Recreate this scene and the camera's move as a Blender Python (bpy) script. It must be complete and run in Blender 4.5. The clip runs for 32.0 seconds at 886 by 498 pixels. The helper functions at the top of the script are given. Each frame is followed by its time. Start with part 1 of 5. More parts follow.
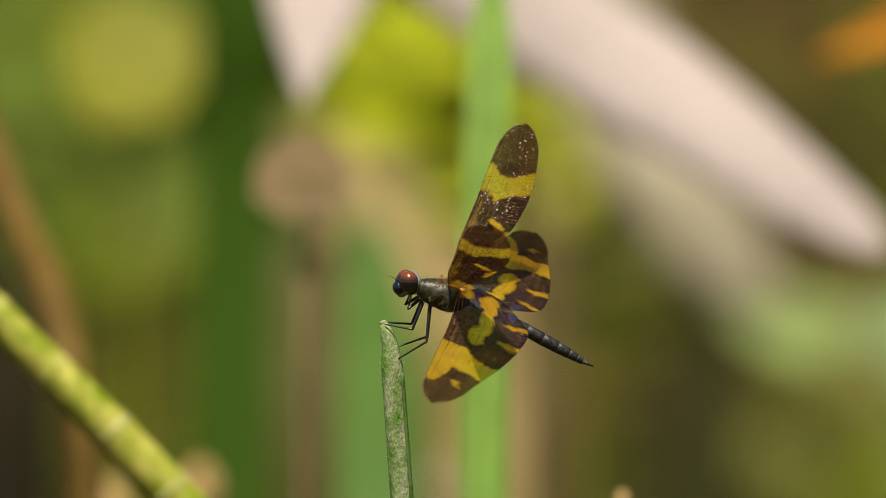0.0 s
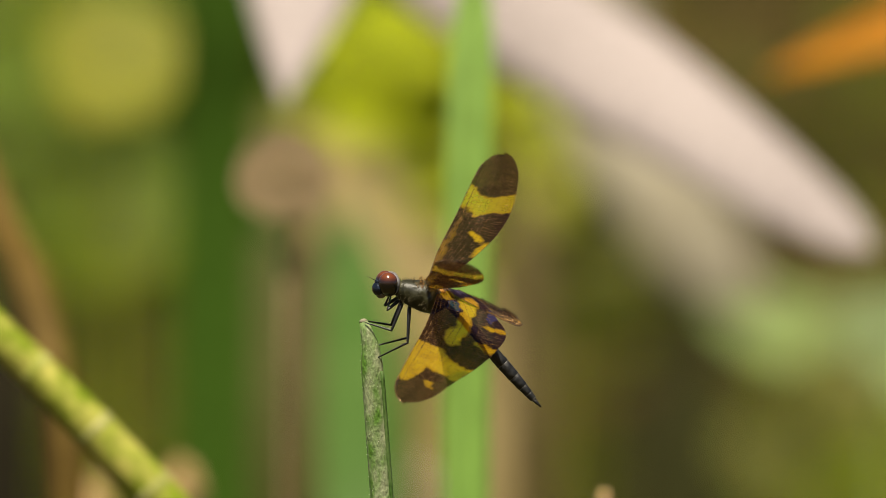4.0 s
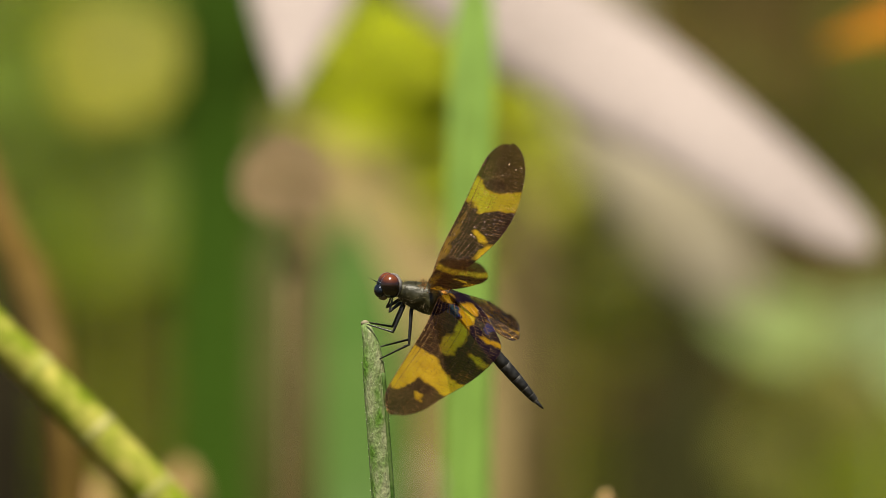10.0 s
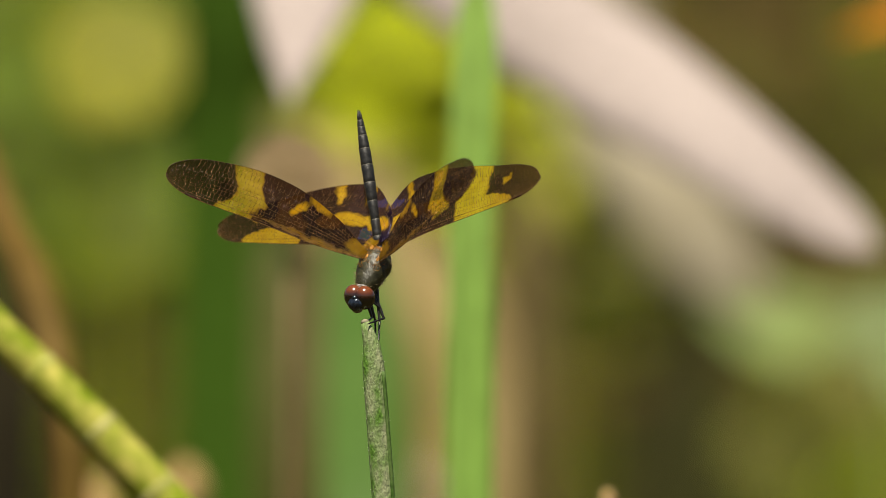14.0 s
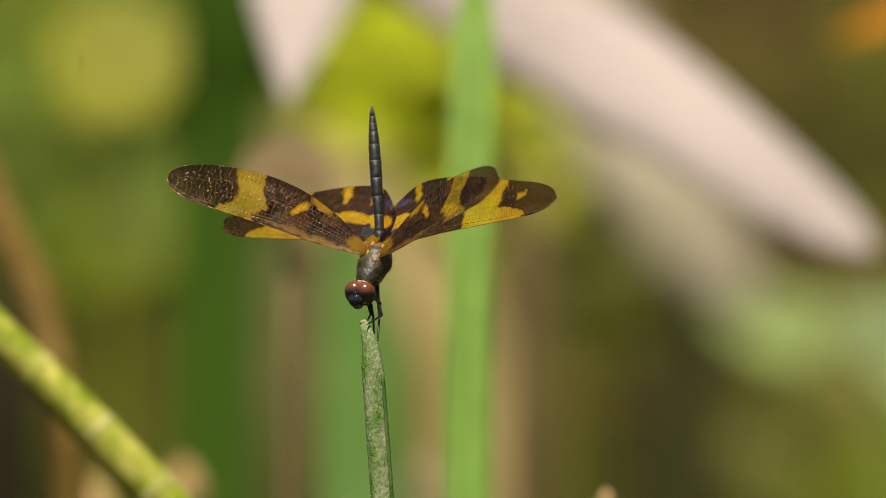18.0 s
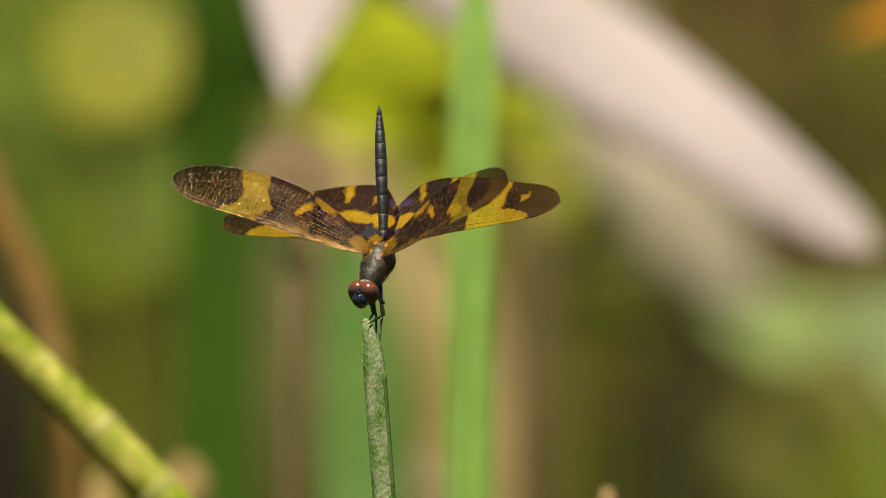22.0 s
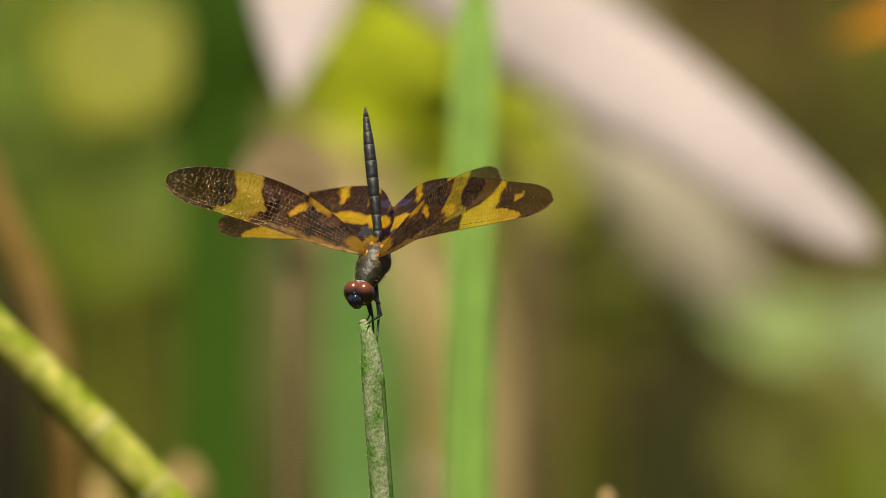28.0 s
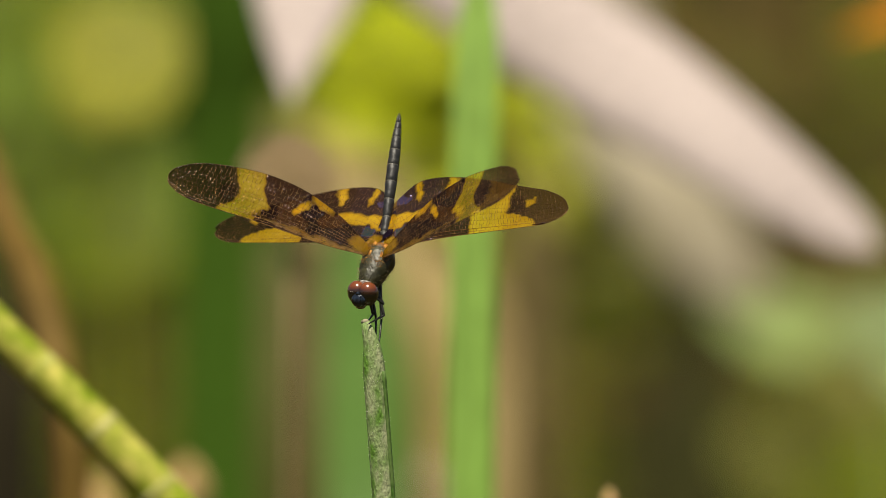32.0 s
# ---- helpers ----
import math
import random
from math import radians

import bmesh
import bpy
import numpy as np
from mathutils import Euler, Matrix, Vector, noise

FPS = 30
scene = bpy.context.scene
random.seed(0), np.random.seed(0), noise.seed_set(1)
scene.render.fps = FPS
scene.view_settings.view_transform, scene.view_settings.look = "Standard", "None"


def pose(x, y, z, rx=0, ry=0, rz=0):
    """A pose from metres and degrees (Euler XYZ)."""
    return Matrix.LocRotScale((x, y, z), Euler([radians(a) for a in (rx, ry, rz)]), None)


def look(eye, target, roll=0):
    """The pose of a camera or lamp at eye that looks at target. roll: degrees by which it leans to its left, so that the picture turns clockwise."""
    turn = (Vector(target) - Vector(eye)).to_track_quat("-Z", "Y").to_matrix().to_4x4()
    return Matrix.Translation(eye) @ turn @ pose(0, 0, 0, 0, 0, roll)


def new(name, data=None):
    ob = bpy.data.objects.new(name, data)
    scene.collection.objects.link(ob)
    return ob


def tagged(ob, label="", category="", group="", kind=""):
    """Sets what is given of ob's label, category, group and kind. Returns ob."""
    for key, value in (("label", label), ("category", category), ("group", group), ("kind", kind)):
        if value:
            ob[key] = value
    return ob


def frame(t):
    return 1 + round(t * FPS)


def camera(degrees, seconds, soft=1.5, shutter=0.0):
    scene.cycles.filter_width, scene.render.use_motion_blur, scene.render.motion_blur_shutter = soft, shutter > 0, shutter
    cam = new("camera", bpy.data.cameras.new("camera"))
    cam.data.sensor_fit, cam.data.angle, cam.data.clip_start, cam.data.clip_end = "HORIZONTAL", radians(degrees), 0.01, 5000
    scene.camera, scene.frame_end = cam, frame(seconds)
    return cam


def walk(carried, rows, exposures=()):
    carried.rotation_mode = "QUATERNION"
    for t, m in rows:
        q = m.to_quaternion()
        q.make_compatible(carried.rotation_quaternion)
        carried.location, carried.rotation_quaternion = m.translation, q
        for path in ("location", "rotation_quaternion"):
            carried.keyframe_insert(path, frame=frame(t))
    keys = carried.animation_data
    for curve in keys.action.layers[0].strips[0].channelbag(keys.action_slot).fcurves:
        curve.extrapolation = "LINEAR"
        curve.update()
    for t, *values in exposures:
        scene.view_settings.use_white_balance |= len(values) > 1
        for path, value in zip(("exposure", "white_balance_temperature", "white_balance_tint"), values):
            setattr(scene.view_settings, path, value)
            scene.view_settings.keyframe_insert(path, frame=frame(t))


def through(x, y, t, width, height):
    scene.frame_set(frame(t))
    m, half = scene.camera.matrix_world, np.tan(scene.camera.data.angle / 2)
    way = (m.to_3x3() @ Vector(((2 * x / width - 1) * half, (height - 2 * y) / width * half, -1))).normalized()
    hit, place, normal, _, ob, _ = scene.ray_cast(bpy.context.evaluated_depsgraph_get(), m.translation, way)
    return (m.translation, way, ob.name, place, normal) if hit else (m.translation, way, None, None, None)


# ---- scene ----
# The perch stands 1.8 m before the lens; x to the right, y away from the lens, z up, ground near z = 0.
EYE = Vector((0, -1.8, 0.6))
cam = camera(4.988, 32.0, soft=0.7)
cam.data.dof.use_dof = True
cam.data.dof.focus_distance = 1.8
cam.data.dof.aperture_fstop = 12.9
# seconds, degrees of pan to the left, degrees of tilt upward
PAN = [(0.0, 0.095, 0.0), (0.5, 0.062, 0.003), (1.0, 0.019, -0.012), (1.5, 0.003, 0.004), (2.0, 0.001, 0.01),
       (2.5, -0.012, 0.016), (3.0, -0.017, 0.024), (3.5, -0.009, -0.012), (4.5, -0.008, -0.004), (5.5, -0.006, 0.002), (6.0, 0.0, 0.005),
       (7.0, -0.006, 0.006), (8.0, 0.0, 0.003), (9.0, 0.0, 0.0), (11.0, 0.0, 0.0), (12.0, 0.0, 0.0), (12.5, 0.0, -0.001),
       (13.0, 0.011, -0.002), (14.0, 0.012, -0.007), (14.5, 0.006, -0.002), (15.5, 0.003, 0.002), (16.5, 0.001, 0.006), (17.0, 0.003, -0.001),
       (18.0, 0.003, -0.004), (19.0, 0.009, -0.006), (21.0, 0.011, -0.01), (25.5, 0.011, -0.009), (27.5, 0.01, -0.008),
       (28.5, 0.004, -0.003), (29.0, -0.001, -0.002), (29.5, -0.007, 0.007), (30.0, -0.007, 0.007), (30.5, -0.008, 0.007),
       (31.0, 0.0, -0.002), (31.5, 0.005, -0.005), (32.0, 0.021, -0.008)]
walk(cam, [(t, pose(*EYE, 90 + tilt, 0, pan)) for t, pan, tilt in PAN], exposures=[(0, 0.5), (32, 0.5)])

# ---- light ----
SUN_UP, SUN_SIDE = 64, -12         # degrees above the horizon, degrees to the right of the lens's back
world = bpy.data.worlds.new("sky")
scene.world = world
world.use_nodes = True
sky = world.node_tree.nodes.new("ShaderNodeTexSky")
sky.sky_type, sky.sun_disc = "NISHITA", False
sky.sun_elevation, sky.sun_rotation = radians(SUN_UP), radians(180 - SUN_SIDE)
world.node_tree.nodes["Background"].inputs[1].default_value = 0.036
world.node_tree.links.new(sky.outputs[0], world.node_tree.nodes["Background"].inputs[0])
sun = new("sun", bpy.data.lights.new("sun", "SUN"))
sun.data.energy, sun.data.angle, sun.data.color = 5.0, radians(0.6), (1.0, 0.91, 0.74)
sun_way = Vector((math.sin(radians(SUN_SIDE)) * math.cos(radians(SUN_UP)), -math.cos(radians(SUN_SIDE)) * math.cos(radians(SUN_UP)), math.sin(radians(SUN_UP))))
sun.matrix_basis = look(sun_way * 20, (0, 0, 0))


# ---- materials ----
def material(name):
    m = bpy.data.materials.new(name)
    m.use_nodes = True
    nt = m.node_tree
    return m, nt, nt.nodes["Principled BSDF"], nt.nodes["Material Output"]


def node(nt, kind, **values):
    n = nt.nodes.new(kind)
    for key, value in values.items():
        n.inputs[key].default_value = value
    return n


def ramp(nt, source, stops):
    n = nt.nodes.new("ShaderNodeValToRGB")
    el = n.color_ramp.elements
    while len(el) < len(stops):
        el.new(0.5)
    for e, (at, colour) in zip(el, stops):
        e.position, e.color = at, (*colour, 1)
    nt.links.new(source, n.inputs[0])
    return n.outputs[0]


def shade(c, f):
    return tuple(min(1, v * f) for v in c)


def leafy(name, colour, second, coarse=60, fine=900, rough=0.45, through=0.25, bump=0.3, vary=0.25, stretch=1.0):
    """Plant surface: two scales of blotches, fibres along z, some light shining through."""
    m, nt, p, out = material(name)
    co = nt.nodes.new("ShaderNodeTexCoord")
    mp = nt.nodes.new("ShaderNodeMapping")
    mp.inputs["Scale"].default_value = (1, 1, stretch)
    nt.links.new(co.outputs["Object"], mp.inputs[0])
    n1 = node(nt, "ShaderNodeTexNoise", Scale=coarse, Detail=4.0)
    n2 = node(nt, "ShaderNodeTexNoise", Scale=fine, Detail=3.0)
    nt.links.new(mp.outputs[0], n1.inputs["Vector"])
    nt.links.new(mp.outputs[0], n2.inputs["Vector"])
    c1 = ramp(nt, n1.outputs[0], [(0.35, colour), (0.68, second)])
    c2 = ramp(nt, n2.outputs[0], [(0.3, (0.62, 0.62, 0.62)), (0.65, (1.0, 1.0, 1.0))])
    mul = nt.nodes.new("ShaderNodeMix")
    mul.data_type, mul.blend_type = "RGBA", "MULTIPLY"
    mul.inputs[0].default_value = 1.0
    nt.links.new(c1, mul.inputs[6])
    nt.links.new(c2, mul.inputs[7])
    info = nt.nodes.new("ShaderNodeObjectInfo")
    hsv = nt.nodes.new("ShaderNodeHueSaturation")
    mr = nt.nodes.new("ShaderNodeMapRange")
    mr.inputs["To Min"].default_value, mr.inputs["To Max"].default_value = 1 - vary, 1 + vary
    nt.links.new(info.outputs["Random"], mr.inputs[0])
    nt.links.new(mr.outputs[0], hsv.inputs["Value"])
    nt.links.new(mul.outputs[2], hsv.inputs["Color"])
    nt.links.new(hsv.outputs[0], p.inputs["Base Color"])
    p.inputs["Roughness"].default_value = rough
    p.inputs["Specular IOR Level"].default_value = 0.15
    b = node(nt, "ShaderNodeBump", Strength=bump, Distance=0.0004)
    nt.links.new(n2.outputs[0], b.inputs["Height"])
    nt.links.new(b.outputs[0], p.inputs["Normal"])
    if through:
        tr = nt.nodes.new("ShaderNodeBsdfTranslucent")
        nt.links.new(hsv.outputs[0], tr.inputs[0])
        mx = nt.nodes.new("ShaderNodeMixShader")
        mx.inputs[0].default_value = through
        nt.links.new(p.outputs[0], mx.inputs[1])
        nt.links.new(tr.outputs[0], mx.inputs[2])
        nt.links.new(mx.outputs[0], out.inputs[0])
    return m


def plain(name, colour, second, scale=800, rough=0.4, metal=0.0, bump=0.2, distance=0.0001, coat=0.0):
    m, nt, p, out = material(name)
    co = nt.nodes.new("ShaderNodeTexCoord")
    n1 = node(nt, "ShaderNodeTexNoise", Scale=scale, Detail=4.0)
    nt.links.new(co.outputs["Object"], n1.inputs["Vector"])
    nt.links.new(ramp(nt, n1.outputs[0], [(0.35, colour), (0.65, second)]), p.inputs["Base Color"])
    p.inputs["Roughness"].default_value, p.inputs["Metallic"].default_value = rough, metal
    p.inputs["Coat Weight"].default_value = coat
    b = node(nt, "ShaderNodeBump", Strength=bump, Distance=distance)
    nt.links.new(n1.outputs[0], b.inputs["Height"])
    nt.links.new(b.outputs[0], p.inputs["Normal"])
    return m


BLADE_GREEN = leafy("reed_light_green", (0.34, 0.58, 0.11), (0.44, 0.65, 0.16), 25, 1200, 0.4, 0.25, vary=0.05, stretch=0.1)
BLADE_DEEP = leafy("reed_deep_green", (0.062, 0.140, 0.012), (0.082, 0.170, 0.017), 25, 1200, 0.45, 0.2, vary=0.05, stretch=0.1)
BLADE_MINT = leafy("reed_mint_green", (0.075, 0.160, 0.026), (0.110, 0.195, 0.042), 25, 1200, 0.4, 0.25, vary=0.1, stretch=0.1)
BLADE_SAGE = leafy("reed_sage_green", (0.25, 0.34, 0.10), (0.34, 0.43, 0.15), 25, 1200, 0.4, 0.25, vary=0.1, stretch=0.1)
LEAF_LIME = leafy("leaf_lime", (0.46, 0.53, 0.005), (0.56, 0.62, 0.010), 40, 700, 0.45, 0.35, vary=0.1)
LEAF_YELLOW = leafy("leaf_yellow_green", (0.46, 0.47, 0.045), (0.58, 0.58, 0.08), 40, 700, 0.45, 0.35, vary=0.1)
LEAF_GREEN = leafy("leaf_fresh_green", (0.19, 0.26, 0.003), (0.28, 0.345, 0.006), 40, 700, 0.45, 0.35)
LEAF_OLIVE = leafy("leaf_olive", (0.10, 0.118, 0.002), (0.15, 0.158, 0.004), 40, 700, 0.5, 0.3)
STRAW_PALE = leafy("straw_pale", (0.51, 0.43, 0.405), (0.61, 0.515, 0.485), 30, 900, 0.6, 0.15, vary=0.05, stretch=0.3)
STRAW_TAN = leafy("straw_tan", (0.29, 0.22, 0.085), (0.39, 0.30, 0.13), 30, 900, 0.65, 0.15, vary=0.1)
STRAW_GREY = leafy("straw_grey", (0.46, 0.40, 0.27), (0.57, 0.50, 0.36), 30, 900, 0.65, 0.1, vary=0.1)
STRAW_BROWN = leafy("straw_brown", (0.10, 0.065, 0.012), (0.155, 0.10, 0.022), 30, 900, 0.65, 0.1)
STRAW_UMBER = leafy("straw_umber", (0.085, 0.060, 0.017), (0.125, 0.090, 0.030), 30, 900, 0.65, 0.1, vary=0.1)
WITHERED = leafy("withered_brown", (0.13, 0.080, 0.014), (0.20, 0.125, 0.026), 60, 900, 0.6, 0.2, vary=0)
LEAF_DEEP = leafy("leaf_deep_green", (0.115, 0.175, 0.012), (0.165, 0.230, 0.020), 40, 700, 0.5, 0.3)
LEAF_BUFF = leafy("leaf_withered_buff", (0.38, 0.275, 0.14), (0.47, 0.35, 0.19), 60, 700, 0.6, 0.2, vary=0.05)
LEAF_MOSS = leafy("leaf_moss_green", (0.20, 0.205, 0.030), (0.28, 0.275, 0.050), 60, 700, 0.5, 0.25, vary=0.05)
LEAF_SAGE = leafy("leaf_pale_sage", (0.36, 0.45, 0.18), (0.46, 0.55, 0.25), 60, 700, 0.5, 0.25, vary=0.05)
ORANGE = leafy("withered_orange", (0.50, 0.19, 0.001), (0.66, 0.27, 0.002), 80, 900, 0.5, 0.3, vary=0)
STEM_YELLOW = leafy("stem_yellow_green", (0.22, 0.31, 0.008), (0.66, 0.60, 0.13), 170, 700, 0.5, 0.1, vary=0)
STEM_NODE = leafy("stem_node", (0.40, 0.43, 0.06), (0.62, 0.58, 0.22), 120, 900, 0.5, 0.05, vary=0.25)
GRASS = leafy("grass", (0.035, 0.036, 0.004), (0.075, 0.064, 0.010), 2, 60, 0.6, 0.2, vary=0)
PERCH = leafy("perch_stem_skin", (0.12, 0.25, 0.035), (0.38, 0.42, 0.23), 560, 2500, 0.6, 0.05, bump=0.9, vary=0, stretch=0.45)
PERCH_RIB = leafy("perch_rib", (0.06, 0.14, 0.02), (0.15, 0.22, 0.07), 420, 2500, 0.5, 0.05, bump=0.6, vary=0, stretch=0.45)
PERCH_CUT = plain("perch_cut_top", (0.22, 0.20, 0.12), (0.34, 0.30, 0.20), 900, 0.7)
# Near-black brown of the added mound that stands in for a shaded gap.
GAP_BROWN = leafy("gap_brown", (0.010, 0.008, 0.003), (0.022, 0.017, 0.006), 30, 300, 0.9, 0, vary=0)
# Dark olive of the other added mound; the gap's shade is in this colour.
GAP_OLIVE = leafy("moss", (0.020, 0.021, 0.004), (0.045, 0.045, 0.009), 30, 300, 0.9, 0, vary=0)
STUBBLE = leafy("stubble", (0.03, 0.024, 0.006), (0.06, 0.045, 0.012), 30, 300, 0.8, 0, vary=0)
BUD = leafy("dry_bud", (0.58, 0.36, 0.13), (0.72, 0.50, 0.24), 300, 900, 0.7, 0.1, vary=0.2)
HAIR = plain("plant_hair", (0.55, 0.58, 0.42), (0.7, 0.7, 0.55), 900, 0.5)
SOIL = leafy("soil", (0.045, 0.032, 0.008), (0.09, 0.068, 0.016), 1.5, 40, 0.9, 0, vary=0)


# ---- building helpers ----
def finish(bm, name, mat, smooth=True):
    me = bpy.data.meshes.new(name)
    bmesh.ops.recalc_face_normals(bm, faces=bm.faces)
    bm.to_mesh(me)
    bm.free()
    for poly in me.polygons:
        poly.use_smooth = smooth
    me.materials.append(mat)
    return me


def part(name, bm, mat, parent=None, label="", at=None):
    ob = new(name, bm if isinstance(bm, bpy.types.Mesh) else finish(bm, name, mat))
    if parent:
        ob.parent = parent
    if at:
        ob.matrix_basis = at
    return tagged(ob, label)


def thing(name, spot, label, category, group="", kind=""):
    ob = new(name)
    ob.empty_display_size = 0.01
    ob.location = spot
    return tagged(ob, label, category, group, kind)


def tube(bm, path, radii, sides=10, flat=1.0, closed=True):
    """A tapered tube along path; flat squeezes it along its second axis."""
    path = [Vector(p) for p in path]
    rings, side = [], None
    for i, p in enumerate(path):
        way = (path[min(i + 1, len(path) - 1)] - path[max(i - 1, 0)]).normalized()
        if side is None:
            side = way.cross(Vector((0, 1, 0)) if abs(way.y) < 0.9 else Vector((1, 0, 0))).normalized()
        side = (side - way * side.dot(way)).normalized()
        up = way.cross(side)
        r = radii[i] if not isinstance(radii, (int, float)) else radii
        rings.append([bm.verts.new(p + side * r * math.cos(a) + up * r * flat * math.sin(a))
                      for a in (2 * math.pi * j / sides for j in range(sides))])
    for a, b in zip(rings, rings[1:]):
        for j in range(sides):
            bm.faces.new((a[j], a[(j + 1) % sides], b[(j + 1) % sides], b[j]))
    if closed:
        bm.faces.new(rings[0])
        bm.faces.new(rings[-1])
    return bm


def curve(points, n):
    """A smooth line of n + 1 points through the points given (Catmull-Rom)."""
    pts = [Vector(p) for p in points]
    pts = [2 * pts[0] - pts[1], *pts, 2 * pts[-1] - pts[-2]]
    out, spans = [], len(pts) - 3
    for k in range(n + 1):
        s = k / n * spans
        i = min(int(s), spans - 1)
        f = s - i
        a, b, c, d = pts[i:i + 4]
        out.append(0.5 * (2 * b + (c - a) * f + (2 * a - 5 * b + 4 * c - d) * f * f + (3 * b - a - 3 * c + d) * f ** 3))
    return out


def ribbon(bm, path, widths, side, fold=0.18, thick=0.0004):
    """A leaf blade along path: a folded cross-section of five ribs with real thickness."""
    side = Vector(side).normalized()
    top, low = [], []
    n = len(path)
    for i, p in enumerate(path):
        way = (path[min(i + 1, n - 1)] - path[max(i - 1, 0)]).normalized()
        s = (side - way * side.dot(way)).normalized()
        nrm = s.cross(way)
        w = widths[i]
        row = [p + s * w * f + nrm * (abs(f) * 2) ** 1.5 * w * fold for f in (-0.5, -0.27, 0, 0.27, 0.5)]
        top.append([bm.verts.new(v) for v in row])
        low.append([bm.verts.new(v - nrm * thick * (1.6 if j == 2 else 1)) for j, v in enumerate(row)])
    for i in range(n - 1):
        for j in range(4):
            bm.faces.new((top[i][j], top[i][j + 1], top[i + 1][j + 1], top[i + 1][j]))
            bm.faces.new((low[i][j], low[i + 1][j], low[i + 1][j + 1], low[i][j + 1]))
        for j in (0, 4):
            bm.faces.new((top[i][j], low[i][j], low[i + 1][j], top[i + 1][j]))
    for i in (0, n - 1):
        bm.faces.new([*top[i], *reversed(low[i])])
    return bm


def blade(points, width, side=(1, 0, 0), tip=0.35, foot=0.7, n=28, fold=0.18, thick=0.0006, blunt=1.8):
    """A long leaf: narrow at the foot, widest in the middle, tapering over the last part (tip)."""
    path = curve(points, n)
    ws = []
    for i in range(n + 1):
        s = i / n
        w = foot + (1 - foot) * min(1, s / 0.3)
        if s > 1 - tip:
            w *= max(0.04, 1 - ((s - 1 + tip) / tip) ** blunt)
        ws.append(width * w)
    return ribbon(bmesh.new(), path, ws, side, fold, thick)


def round_leaf(length, width, bend=0.15, n=10):
    """A broad leaf along +x from the origin, facing +z."""
    path = [Vector((length * i / n, 0, -bend * length * (i / n) ** 2)) for i in range(n + 1)]
    ws = [width * max(0.05, math.sin(math.pi * min(0.985, 0.03 + 0.95 * (i / n) ** 0.8))) for i in range(n + 1)]
    return ribbon(bmesh.new(), path, ws, (0, 1, 0), 0.12, 0.0004)


# ---- ground ----
def land(x, y):
    bank = max(0.0, min(1.0, (y - 5.0) / 7.0))
    bank = bank * bank * (3 - 2 * bank) * 2.4
    return bank + 0.03 * noise.noise(Vector((x * 0.9, y * 0.9, 0))) + (0.12 * noise.noise(Vector((x * 0.3, y * 0.3, 4))) if y > 5 else 0)


def build_ground():
    line = [-2000, -600, -200, -80, -40, -20, -12, -8] + [-6 + 0.25 * i for i in range(81)] + [16, 20, 30, 50, 90, 200, 600, 2000]
    bm = bmesh.new()
    grid = [[bm.verts.new((x, y, land(x, y))) for x in line] for y in line]
    for a, b in zip(grid, grid[1:]):
        for i in range(len(line) - 1):
            bm.faces.new((a[i], a[i + 1], b[i + 1], b[i]))
    tagged(part("ground", bm, SOIL), "dark brown marshy soil rising to a low bank", "ground", kind="structure")


build_ground()


def build_grass():
    rnd = random.Random(5)
    verts, faces = [], []
    for k in range(75000):
        near = k < 30000
        y = 0.3 + 10.5 * rnd.random() ** 0.8 if near else rnd.uniform(-4, 11)
        x = rnd.uniform(-1, 1) * (0.5 + 0.25 * y) if near else rnd.uniform(-5, 5)
        h = rnd.uniform(0.06, 0.22) * (1 + 0.5 * noise.noise(Vector((x * 2, y * 2, 9))))
        z, a, w = land(x, y) - 0.01, rnd.uniform(0, 6.28), rnd.uniform(0.002, 0.005)
        lean = Vector((rnd.uniform(-1, 1), rnd.uniform(-1, 1), 0)) * h * 0.45
        dx, dy = math.cos(a) * w, math.sin(a) * w
        i = len(verts)
        verts += [(x - dx, y - dy, z), (x + dx, y + dy, z),
                  (x - dx * 0.8 + lean.x * 0.35, y - dy * 0.8 + lean.y * 0.35, z + h * 0.6), (x + dx * 0.8 + lean.x * 0.35, y + dy * 0.8 + lean.y * 0.35, z + h * 0.6),
                  (x + lean.x, y + lean.y, z + h)]
        faces += [(i, i + 1, i + 3, i + 2), (i + 2, i + 3, i + 4)]
    me = bpy.data.meshes.new("grass")
    me.from_pydata(verts, [], faces)
    me.materials.append(GRASS)
    tagged(new("grass", me), "short olive and brown marsh grass on dark soil", "grass", kind="stuff")


build_grass()


# ---- background plants ----
def reed(points, width, mat, label, name="reed", category="reed", group="reeds behind the perch", side=(1, 0, 0), **more):
    """A long leaf blade with a raised midrib along its back."""
    root = thing(name, (0, 0, 0), label, category, group)
    part("leaf_blade", blade(points, width, side, **more), mat, root)
    path = curve(points, 28)
    s = Vector(side).normalized()
    back = [s.cross((path[min(i + 1, 28)] - path[max(i - 1, 0)]).normalized()) for i in range(29)]
    rib = [p - n * width * 0.02 for p, n in zip(path, back)]
    part("midrib", tube(bmesh.new(), rib, [width * 0.05 * (1 - 0.8 * i / 28) for i in range(29)], 6), mat, root)
    return root


